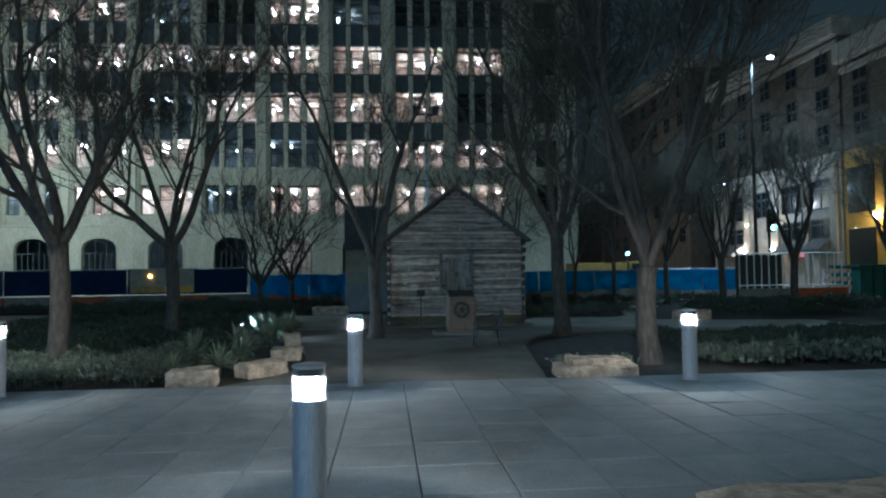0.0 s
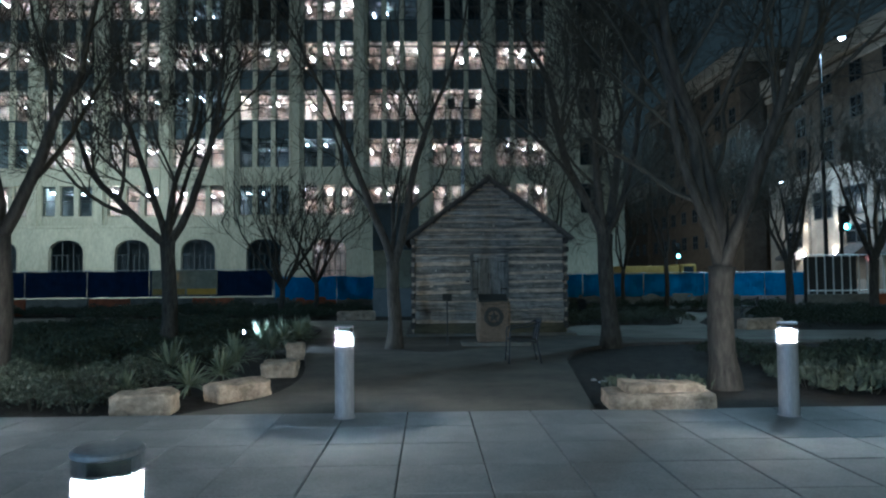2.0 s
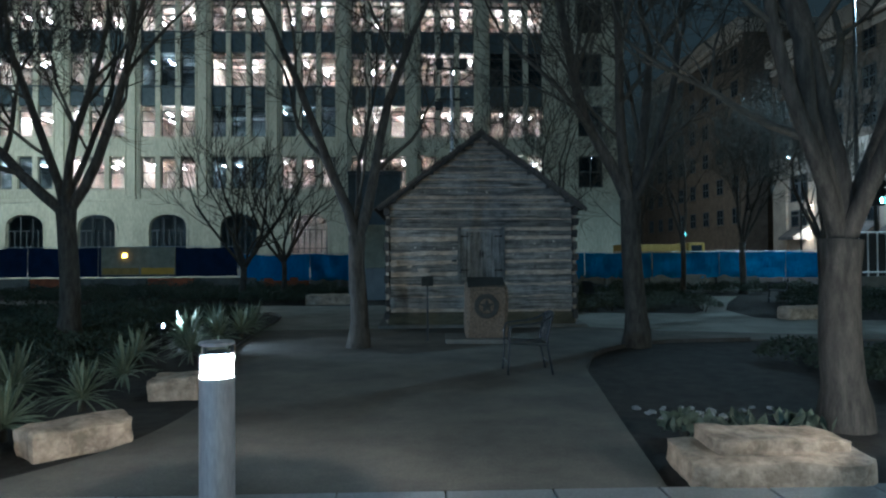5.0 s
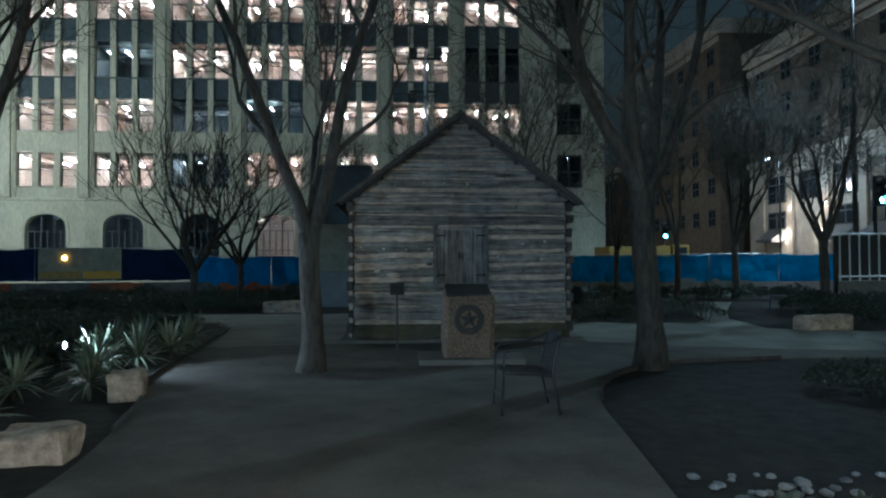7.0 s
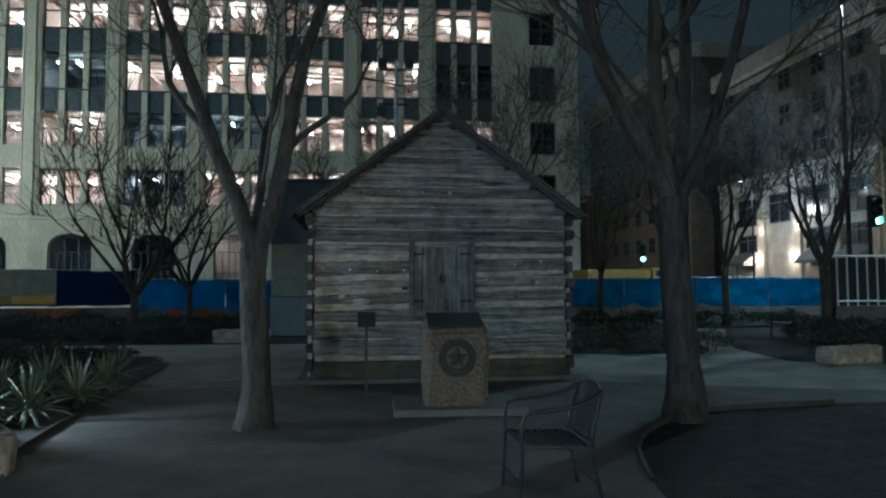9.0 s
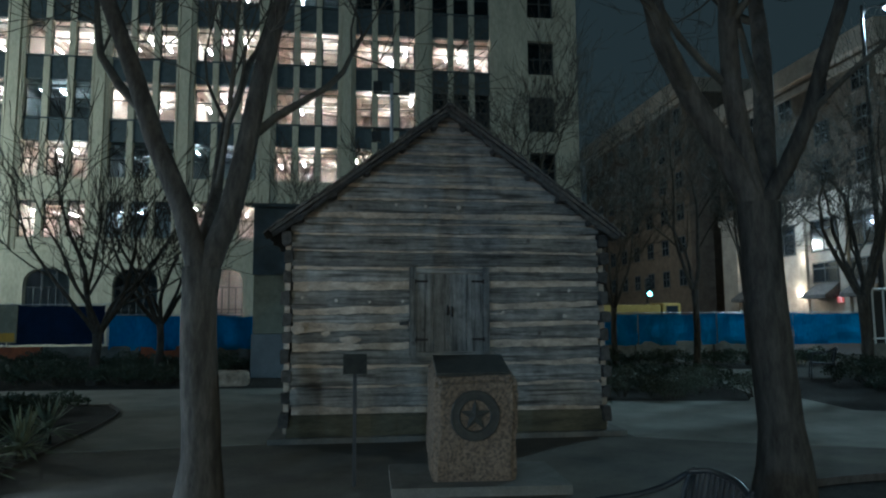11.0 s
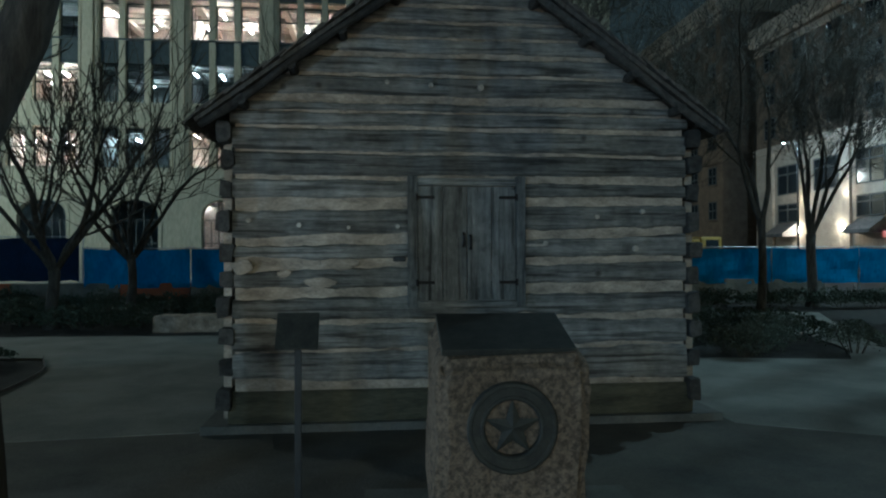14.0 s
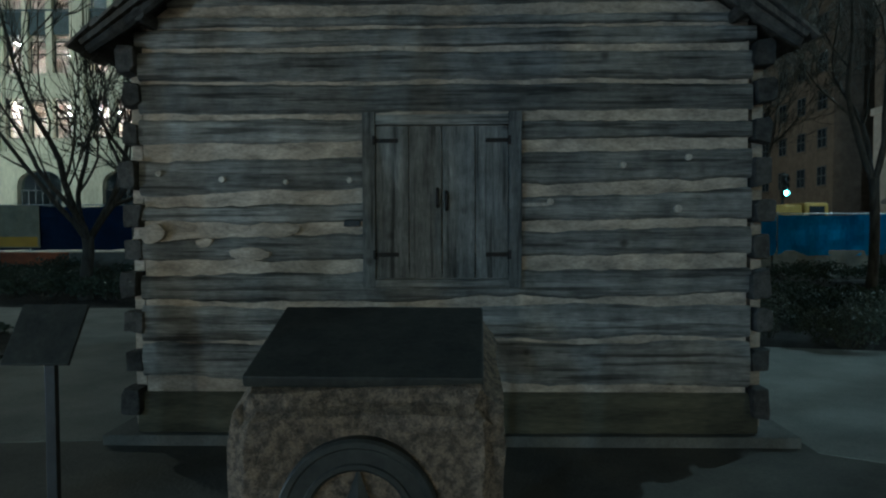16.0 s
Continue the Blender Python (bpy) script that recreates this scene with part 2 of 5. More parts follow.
M_GLASS = glass("clear_glass")
M_FROST = bpy.data.materials.new("frosted_lamp_sleeve")
M_FROST.use_nodes = True
frost = M_FROST.node_tree
frost.nodes.remove(frost.nodes["Principled BSDF"])
f_clear, f_milk, f_mix = frost.nodes.new("ShaderNodeBsdfTransparent"), frost.nodes.new("ShaderNodeBsdfTranslucent"), frost.nodes.new("ShaderNodeMixShader")
f_milk.inputs[0].default_value = (0.95, 0.95, 0.95, 1)
f_mix.inputs[0].default_value = 0.07
frost.links.new(f_clear.outputs[0], f_mix.inputs[1])
frost.links.new(f_milk.outputs[0], f_mix.inputs[2])
frost.links.new(f_mix.outputs[0], frost.nodes["Material Output"].inputs[0])
M_DKGLASS = glass("dark_glass", (0.35, 0.42, 0.45))
G_TUBE = glow("lit_ceiling_tube", (1.0, 0.80, 0.66), 52)
# added fill that brightens the rooms counted as unlit
G_DIM = glow("dim_room_fill_tube", (1.0, 0.90, 0.82), 26)
G_BOLLARD = glow("bollard_diffuser", (1.0, 0.82, 0.64), 9300)
G_RING = glow("bollard_fill_ring", (0.86, 0.93, 1.0), 420)
G_STREET = glow("street_lamp_lens", (0.92, 0.97, 1.0), 60)
G_SIGNAL = glow("green_signal_lens", (0.30, 1.0, 0.92), 26)
G_SCONCE = glow("sconce_glass", (1.0, 0.80, 0.66), 40)
G_AMBER = glow("amber_reflection_glow", (1.0, 0.50, 0.06), 14)
G_RED = glow("red_sign_lamp", (1.0, 0.08, 0.06), 0.25)


# ---------------------------------------------------------------- plan: where the loose things stand
BOLLARDS = [(-0.50, 4.5), (4.53, 9.96), (-5.38, 10.0)]
PEGS = [(1.48, 3.06, 0.022), (1.87, 3.04, 0.024), (2.32, 3.03, 0.032), (0.71, 1.79, 0.024), (0.28, 1.83, 0.024), (1.14, 1.77, 0.018), (1.57, 1.78, 0.022),
        (3.39, 1.87, 0.024), (3.82, 1.92, 0.024), (3.75, 1.58, 0.030), (2.91, 1.63, 0.026)]
# x, y, turn, length, depth, height, seed
ROCKS = [(-2.95, 10.78, 2, 0.76, 0.40, 0.26, 5), (-2.08, 11.72, 44, 0.85, 0.45, 0.24, 7),
         (-1.98, 13.85, 3, 0.58, 0.42, 0.25, 9), (-2.2, 16.3, 10, 0.38, 0.36, 0.34, 11), (3.25, 3.95, 2, 2.6, 0.8, 0.28, 15), (-2.4, 29.9, 4, 1.5, 0.5, 0.36, 19),
         (10.4, 22.6, 12, 1.3, 0.5, 0.34, 17)]
FENCE_TREE = "slender bare tree before the site fence"
TREES = [
    ((-5.44, 11.9, 11, 8.8, 2.25, 0.50, 0.16), dict(levels=4, fan=4, thin=0.0034, dirs=((190, 28, 0.46, 0.62), (5, 27, 0.42, 0.60), (100, 6, 0.52, 0.55), (275, 26, 0.44, 0.46), (150, 24, 0.46, 0.44)))),
    ((-5.62, 18.6, 12, 9.0, 2.55, 0.52, 0.17), dict(levels=4, fan=4, thin=0.0042, dirs=((183, 46, 0.52, 0.62), (170, 20, 0.50, 0.52), (0, 38, 0.52, 0.62), (335, 16, 0.48, 0.50), (90, 28, 0.44, 0.42)))),
    ((-0.29, 17.95, 13, 9.0, 2.0, 0.36, 0.15), dict(levels=4, thin=0.005, lean=(0.02, 0), dirs=((188, 17, 0.56, 0.66), (4, 15, 0.56, 0.70), (95, 26, 0.42, 0.42)))),
    ((4.63, 17.85, 14, 9.4, 2.6, 0.42, 0.18), dict(levels=4, fan=4, thin=0.0045, lean=(-0.08, 0), dirs=((176, 28, 0.55, 0.68), (120, 8, 0.54, 0.60), (8, 22, 0.52, 0.62), (310, 30, 0.42, 0.44)))),
    ((4.70, 12.05, 15, 9.2, 1.75, 0.52, 0.18), dict(levels=4, fan=4, thin=0.0040, dirs=((172, 13, 0.54, 0.58), (80, 7, 0.54, 0.56), (5, 34, 0.50, 0.58), (300, 24, 0.46, 0.48), (225, 26, 0.44, 0.46)))),
    ((-5.55, 30.7, 16, 6.9, 1.35, 0.85, 0.12), dict(limbs=7, levels=3, fan=3, thin=0.009, label="small spreading bare tree before the site fence")),
    ((-4.35, 32.0, 17, 6.9, 1.6, 0.65, 0.10), dict(limbs=6, levels=3, fan=3, thin=0.009, label="small spreading bare tree before the site fence")),
    ((10.1, 29.7, 18, 8.0, 2.4, 0.34, 0.09), dict(limbs=3, levels=4, thin=0.006, label=FENCE_TREE)),
    ((15.1, 29.7, 19, 8.6, 2.2, 0.50, 0.15), dict(limbs=5, levels=4, thin=0.006)),
    ((14.5, 34.4, 20, 8.4, 2.2, 0.42, 0.14), dict(limbs=5, levels=4, thin=0.007, label=FENCE_TREE)),
    ((9.8, 34.8, 21, 8.2, 2.0, 0.42, 0.10), dict(limbs=4, levels=4, thin=0.007, label=FENCE_TREE)),
    ((17.6, 28.2, 22, 8.6, 2.2, 0.52, 0.16), dict(limbs=5, levels=4, thin=0.006)),
    ((22.4, 28.6, 23, 8.4, 2.2, 0.52, 0.15), dict(limbs=5, levels=4, thin=0.006)),
    ((5.6, 31.5, 24, 8.6, 2.2, 0.60, 0.12), dict(limbs=5, levels=4, thin=0.007, label="small spreading bare tree behind the cabin")),
    ((1.0, 34.3, 25, 8.0, 2.2, 0.5, 0.08), dict(limbs=4, levels=4, fan=2, thin=0.007, label="small spreading bare tree behind the cabin")),
]
YUCCAS = [(-3.40, 18.35, 1.0), (-2.95, 18.75, 0.95), (-2.75, 19.6, 1.0), (-3.1, 17.5, 0.9), (-3.6, 19.3, 1.0), (-2.8, 20.7, 0.9), (-3.5, 20.5, 1.0), (-3.0, 21.9, 0.9),
          (-2.85, 12.0, 0.84), (-2.75, 13.2, 0.85), (-3.45, 11.35, 0.7), (-2.9, 14.6, 0.9), (-3.7, 13.6, 1.0), (-2.75, 16.6, 0.85), (-3.5, 16.4, 0.9),
          (6.8, 12.2, 0.6), (7.8, 12.6, 0.7), (8.9, 11.8, 0.6)]
plan_rnd = random.Random(4)
SHRUBS_NEAR = [(-3.7 - 0.62 * i + plan_rnd.uniform(-0.1, 0.1), 10.95 + 0.55 * j + plan_rnd.uniform(-0.15, 0.15), 0.46, 0.56 + plan_rnd.uniform(-0.1, 0.12)) for i in range(8) for j in range(3)]
SHRUBS_NEAR += [(5.2 + 0.6 * i, 24.9 + 0.55 * (i % 3) + plan_rnd.uniform(-0.2, 0.2), 0.55, 0.66) for i in range(7)]
SHRUBS_FAR = [(-4.6 - 1.15 * i + plan_rnd.uniform(-0.3, 0.3), 13.6 + 1.5 * j + plan_rnd.uniform(-0.4, 0.4), 0.85, plan_rnd.uniform(0.35, 0.6)) for i in range(7) for j in range(9)]
SHRUBS_FAR += [(-3.6 - 1.3 * i + plan_rnd.uniform(-0.3, 0.3), 30.6 + 1.6 * j, 0.95, plan_rnd.uniform(0.55, 0.85)) for i in range(8) for j in range(3)]
SHRUBS_FAR += [(12.0 + 0.5 * j + 1.2 * i + plan_rnd.uniform(-0.3, 0.3), 23.6 + 1.5 * j + 0.2 * i + plan_rnd.uniform(-0.3, 0.3), 0.9, plan_rnd.uniform(0.5, 0.8)) for i in range(8) for j in range(4)]
SHRUBS_FAR += [(5.6 + 1.1 * i, 27.2 + 1.5 * j, 0.85, plan_rnd.uniform(0.4, 0.6)) for i in range(4) for j in range(3)]
SHRUBS_FAR += [(6.5 + 1.2 * i + plan_rnd.uniform(-0.3, 0.3), 13.4 + 1.2 * j + plan_rnd.uniform(-0.3, 0.3), 0.75, plan_rnd.uniform(0.25, 0.45)) for i in range(7) for j in range(3)]
SHRUBS_FAR += [(-24 + 1.05 * i + plan_rnd.uniform(-0.3, 0.3), 34.3 + plan_rnd.uniform(-0.5, 0.5), 0.85, plan_rnd.uniform(0.6, 0.85)) for i in range(40)]
GRASSY = [(3.2 + 0.45 * i + plan_rnd.uniform(-0.15, 0.15), 11.6 + plan_rnd.uniform(-0.1, 0.35), 0.22, 0.17) for i in range(3)]
GRASSY += [(5.9 + 0.6 * i + plan_rnd.uniform(-0.2, 0.2), 11.3 + 0.6 * j + plan_rnd.uniform(-0.2, 0.2), 0.36, 0.3) for i in range(7) for j in range(3)]

# ---------------------------------------------------------------- mesh helpers
def thing(name, place=(0, 0, 0), rz=0.0):
    ob = new(name)
    ob.matrix_basis = pose(*place, 0, 0, rz)
    return ob


def part(name, bm, material, parent=None, label="", smooth=False):
    """Links a bmesh as one mesh object under a thing or a part (its geometry is in the parent's space)."""
    me = bpy.data.meshes.new(name)
    bm.to_mesh(me)
    bm.free()
    me.materials.append(material)
    if smooth:
        me.polygons.foreach_set("use_smooth", [True] * len(me.polygons))
    ob = new(name, me)
    ob.parent = parent
    if label:
        tagged(ob, label)
    return ob


def piece(name, me, parent, m):
    ob = new(name, me)
    ob.parent = parent
    ob.matrix_basis = m
    return ob


def mesh_of(name, verts, faces, material, smooth=False):
    me = bpy.data.meshes.new(name)
    me.from_pydata(verts, [], faces)
    me.materials.append(material)
    if smooth:
        me.polygons.foreach_set("use_smooth", [True] * len(me.polygons))
    return me


def box(x0, x1, y0, y1, z0, z1, bevel=0.0, bm=None):
    bm2 = bmesh.new()
    bmesh.ops.create_cube(bm2, size=1.0, matrix=Matrix.Translation(((x0 + x1) / 2, (y0 + y1) / 2, (z0 + z1) / 2)) @ Matrix.Diagonal((x1 - x0, y1 - y0, z1 - z0, 1)))
    if bevel:
        bmesh.ops.bevel(bm2, geom=bm2.edges[:], offset=bevel, segments=2, affect="EDGES", profile=0.6)
    if bm is None:
        return bm2
    me = bpy.data.meshes.new("tmp")
    bm2.to_mesh(me)
    bm.from_mesh(me)
    bpy.data.meshes.remove(me)
    bm2.free()
    return bm


def disc(r0, r1, h0, h1, n=32, bm=None, m=None):
    """A closed turned piece from radius r0 at h0 to r1 at h1."""
    return lathe([(0, h0), (r0, h0), (r1, h1), (0, h1)], n, bm, m)


def lathe(profile, n=32, bm=None, m=None):
    bm = bm or bmesh.new()
    m = m or Matrix()
    rings = []
    for r, h in profile:
        if r < 1e-6:
            rings.append([bm.verts.new(m @ Vector((0, 0, h)))])
        else:
            rings.append([bm.verts.new(m @ Vector((r * math.cos(2 * math.pi * i / n), r * math.sin(2 * math.pi * i / n), h))) for i in range(n)])
    for a, b in zip(rings, rings[1:]):
        for i in range(n):
            j = (i + 1) % n
            f = [a[i % len(a)], a[j % len(a)], b[j % len(b)], b[i % len(b)]]
            f = list(dict.fromkeys(f))
            if len(f) > 2:
                bm.faces.new(f)
    return bm


def tube(points, radius, n=8, bm=None):
    """A round bar along points; radius is a number or one for each point."""
    bm = bm or bmesh.new()
    pts = [Vector(p) for p in points]
    rad = radius if isinstance(radius, (list, tuple)) else [radius] * len(pts)
    rings = []
    for i, p in enumerate(pts):
        d = (pts[min(i + 1, len(pts) - 1)] - pts[max(i - 1, 0)]).normalized()
        u = d.cross(Vector((0.31, 0.22, 1)) if abs(d.z) < 0.9 else Vector((1, 0.13, 0))).normalized()
        v = d.cross(u)
        rings.append([bm.verts.new(p + rad[i] * (math.cos(2 * math.pi * k / n) * u + math.sin(2 * math.pi * k / n) * v)) for k in range(n)])
    for a, b in zip(rings, rings[1:]):
        for k in range(n):
            bm.faces.new((a[k], a[(k + 1) % n], b[(k + 1) % n], b[k]))
    bm.faces.new(rings[0][::-1]), bm.faces.new(rings[-1])
    return bm


def lattice(xs, zs, y0, y1, bar, swap=False):
    """A joined frame of bars: upright bars centred on xs, cross bars on zs. swap: it lies along y, its thickness along x."""
    xc = sorted({round(v, 4) for x in xs for v in (x - bar / 2, x + bar / 2)})
    zc = sorted({round(v, 4) for z in zs for v in (z - bar / 2, z + bar / 2)})
    solid = lambda i, j: i % 2 == 0 or j % 2 == 0
    bm = bmesh.new()
    v = {}

    def vert(i, j, k):
        if (i, j, k) not in v:
            y = (y0, y1)[k]
            v[i, j, k] = bm.verts.new((y, xc[i], zc[j]) if swap else (xc[i], y, zc[j]))
        return v[i, j, k]

    n, m = len(xc) - 1, len(zc) - 1
    for i in range(n):
        for j in range(m):
            if not solid(i, j):
                continue
            for k in (0, 1):
                bm.faces.new([vert(i, j, k), vert(i + 1, j, k), vert(i + 1, j + 1, k), vert(i, j + 1, k)])
            for di, dj, a, b in ((-1, 0, (i, j), (i, j + 1)), (1, 0, (i + 1, j), (i + 1, j + 1)), (0, -1, (i, j), (i + 1, j)), (0, 1, (i, j + 1), (i + 1, j + 1))):
                p, q = i + di, j + dj
                if not (0 <= p < n and 0 <= q < m and solid(p, q)):
                    bm.faces.new([vert(*a, 0), vert(*b, 0), vert(*b, 1), vert(*a, 1)])
    bmesh.ops.recalc_face_normals(bm, faces=bm.faces[:])
    return bm


def sheet(outline, z0, z1):
    """A flat slab with the given outline."""
    bm = bmesh.new()
    f = bm.faces.new([bm.verts.new((x, y, z1)) for x, y in outline])
    if f.normal.z < 0:
        f.normal_flip()
    ext = bmesh.ops.extrude_face_region(bm, geom=[f])
    bmesh.ops.translate(bm, verts=[v for v in ext["geom"] if isinstance(v, bmesh.types.BMVert)], vec=(0, 0, z0 - z1))
    bmesh.ops.recalc_face_normals(bm, faces=bm.faces[:])
    return bm


def curve_points(pts, steps=6):
    """A smooth line through points (Catmull-Rom)."""
    p = [Vector(q) for q in pts]
    p = [2 * p[0] - p[1]] + p + [2 * p[-1] - p[-2]]
    out = []
    for i in range(1, len(p) - 2):
        for s in range(steps):
            t = s / steps
            out.append(0.5 * (2 * p[i] + (p[i + 1] - p[i - 1]) * t + (2 * p[i - 1] - 5 * p[i] + 4 * p[i + 1] - p[i + 2]) * t * t + (3 * p[i] - p[i - 1] - 3 * p[i + 1] + p[i + 2]) * t ** 3))
    return out + [p[-2]]


def rough_block(lx, ly, lz, seed, amount=0.05, cuts=5):
    """A quarried block with worn, uneven faces; its base stands at z = 0."""
    rnd = random.Random(seed)
    bm = bmesh.new()
    bmesh.ops.create_cube(bm, size=1.0)
    bmesh.ops.subdivide_edges(bm, edges=bm.edges[:], cuts=cuts, use_grid_fill=True)
    o = Vector((rnd.uniform(0, 50), rnd.uniform(0, 50), rnd.uniform(0, 50)))
    for v in bm.verts:
        p = Vector((v.co.x * lx, v.co.y * ly, (v.co.z + 0.5) * lz))
        edge = sum(abs(c) > 0.49 for c in v.co)
        n = noise.noise_vector(p * 2.3 + o) * amount + noise.noise_vector(p * 7 + o) * amount * 0.45
        if edge >= 2:
            p = Vector((p.x * (1 - 0.03 * edge), p.y * (1 - 0.05 * edge), p.z * (1 - 0.05 * (edge - 1) * (v.co.z > 0))))
        q = p + n
        q.z = max(q.z, 0) if v.co.z > -0.49 else -0.03
        v.co = q
    return bm


# ---------------------------------------------------------------- ground, plaza, path, street
tagged(part("ground", sheet([(-400, -300), (400, -300), (400, 700), (-400, 700)], -0.30, -0.035), M_SOIL), "dark mulched soil ground reaching to the horizon", "ground", kind="structure")
PATH_LEFT = [(-2.45, 10.45), (-1.75, 11.6), (-1.55, 13.0), (-1.70, 14.6), (-2.0, 16.2), (-2.35, 17.3), (-2.62, 20.5), (-2.90, 24.2), (-3.6, 26.0)]
PATH_RIGHT = [(2.47, 10.45), (2.70, 12.2), (2.95, 14.0), (3.15, 15.4), (3.55, 16.6), (4.2, 17.55), (5.2, 18.25), (7.0, 18.5), (10.0, 18.3), (14.0, 17.6)]
left = [tuple(p[:2]) for p in curve_points([(x, y, 0) for x, y in PATH_LEFT])]
right = [tuple(p[:2]) for p in curve_points([(x, y, 0) for x, y in PATH_RIGHT])]
outline = right + [(14, 21.6), (11.0, 22.1), (9.3, 22.9), (9.7, 25.5), (11.2, 28.6), (13.2, 32.2), (11.9, 32.6), (10.1, 28.9), (9.0, 25.4), (8.3, 24.4), (5.5, 25.0), (4.9, 27.5), (0.0, 28.6), (-12, 29.4), (-12, 26.9)] + left[::-1]
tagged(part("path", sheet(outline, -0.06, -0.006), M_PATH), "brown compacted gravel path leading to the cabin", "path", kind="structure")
# rear part of the path, split off where the lamplight is painted in
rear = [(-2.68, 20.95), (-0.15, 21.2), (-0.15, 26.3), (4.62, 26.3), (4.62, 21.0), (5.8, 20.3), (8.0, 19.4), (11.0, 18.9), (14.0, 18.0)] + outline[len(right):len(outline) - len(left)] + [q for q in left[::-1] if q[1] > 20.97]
tagged(part("path", sheet(rear, -0.04, -0.002), M_PATHB), "compacted gravel path passing round the cabin, lamplight put into its paler tone", "path", kind="structure")
tagged(part("road", sheet([(-120, 40), (200, 40), (200, 51.5), (41, 51.5), (41, 300), (19, 300), (19, 51.5), (-120, 51.5)], -0.06, -0.02), M_ASPHALT), "dark asphalt street behind the site fence", "road", kind="structure")
tagged(part("pavement", sheet([(-60, 51.5), (18.9, 51.5), (18.9, 120), (-60, 120)], -0.1, 0.12), M_PAVE), "grey concrete pavement along the office building", "pavement", kind="structure")
tagged(part("pavement", sheet([(37.5, 45), (60, 45), (60, 260), (37.5, 260)], -0.1, 0.12), M_PAVE), "grey concrete pavement before the brick buildings", "pavement", kind="structure")


def edging(name, pts, label):
    line = curve_points([(x, y, 0) for x, y in pts])
    bm = bmesh.new()
    quads = []
    for i, p in enumerate(line):
        d = (line[min(i + 1, len(line) - 1)] - line[max(i - 1, 0)]).normalized()
        n = Vector((-d.y, d.x, 0)) * 0.008
        quads.append([bm.verts.new(q) for q in ((p.x - n.x, p.y - n.y, -0.05), (p.x - n.x, p.y - n.y, 0.035), (p.x + n.x, p.y + n.y, 0.035), (p.x + n.x, p.y + n.y, -0.05))])
    for a, b in zip(quads, quads[1:]):
        for k in range(3):
            bm.faces.new((a[k], a[k + 1], b[k + 1], b[k]))
    tagged(part(name, bm, M_EDGE), label, "edging", kind="structure")


edging("bed_edging", PATH_LEFT[3:], "thin steel edging strip along the planting bed")
edging("bed_edging", PATH_RIGHT[3:8], "thin steel edging strip curving round the planting bed")


# ---------------------------------------------------------------- log cabin
CABIN = thing("log_cabin", (0, 0, 0))
tagged(CABIN, "weathered grey hewn-log cabin with pale chinking and shake roof", "cabin")
XL, XR, YF, YB = 0.14, 4.24, 21.15, 26.0
APEX, EAVE, MIDX, HALF = 4.42, 2.71, 2.18, 2.34
# heights of the chinked joints at the two ends of the front wall: bottom and top
JOINTS = [(0.670, 0.700, 0.690, 0.720), (0.930, 0.962, 0.940, 1.005), (1.146, 1.242, 1.184, 1.277), (1.392, 1.495, 1.457, 1.512), (1.602, 1.685, 1.704, 1.786),
          (1.915, 2.033, 1.975, 2.053), (2.195, 2.232, 2.160, 2.236), (2.438, 2.452, 2.405, 2.443), (2.648, 2.664, 2.622, 2.655)]
# gable courses: bottom and top of each log
GABLE = [(2.675, 2.79), (2.81, 2.875), (2.95, 3.12), (3.15, 3.29), (3.34, 3.46), (3.485, 3.60), (3.63, 3.745), (3.78, 3.885), (3.91, 4.02), (4.05, 4.15), (4.18, 4.29)]


def hewn(x0, x1, low, high, seed, depth=0.13, front=0.0, cut=None, step=0.035, wave=1.0):
    """A hewn log along x with wavy upper and lower edges, low(x) to high(x); it bulges at the middle of its face. cut(x) limits it above."""
    n = max(4, int((x1 - x0) / step))
    bm = bmesh.new()
    rings = []
    for i in range(n + 1):
        x = x0 + (x1 - x0) * i / n
        a, b = low(x), high(x)
        w = wave * 0.028 * noise.noise(Vector((x * 1.5, seed * 3.1, 0))) + wave * 0.015 * noise.noise(Vector((x * 5.3, seed * 3.1, 7))) + 0.008 * noise.noise(Vector((x * 15, seed * 3.1, 31)))
        u = wave * 0.028 * noise.noise(Vector((x * 1.4, seed * 5.7, 3))) + wave * 0.015 * noise.noise(Vector((x * 5.0, seed * 5.7, 9))) + 0.008 * noise.noise(Vector((x * 14, seed * 5.7, 33)))
        a, b = a + w, b + u
        if cut:
            b = min(b, cut(x))
            a = min(a, b - 0.004)
        h = b - a
        d = 0.012 * noise.noise(Vector((x * 2.2, seed * 1.3, 21)))
        ys = [(a, 0.026), (a + 0.10 * h, 0.004), (a + 0.33 * h, d * 0.5), (a + 0.62 * h, d), (a + 0.90 * h, 0.004), (b, 0.026)]
        ring = [bm.verts.new((x, YF + front + y + 0.006 * noise.noise(Vector((x * 9, z * 22, seed))), z)) for z, y in ys]
        ring += [bm.verts.new((x, YF + front + depth, b)), bm.verts.new((x, YF + front + depth, a))]
        rings.append(ring)
    for p, q in zip(rings, rings[1:]):
        for k in range(8):
            bm.faces.new((p[k], p[(k + 1) % 8], q[(k + 1) % 8], q[k]))
    bm.faces.new(rings[0]), bm.faces.new(rings[-1][::-1])
    bmesh.ops.recalc_face_normals(bm, faces=bm.faces[:])
    return bm


def between(a, b):
    return lambda x: a + (b - a) * min(max((x - XL) / (XR - XL), 0), 1)


WX0, WX1, WZ0, WZ1 = 1.69, 2.69, 1.09, 2.20
wall = part("front_wall", box(0.16, 4.22, YF + 0.028, YF + 0.13, 0.345, 2.7), M_CHINK, CABIN, "pale lime chinking between the logs")
low_l, low_r = 0.445, 0.385
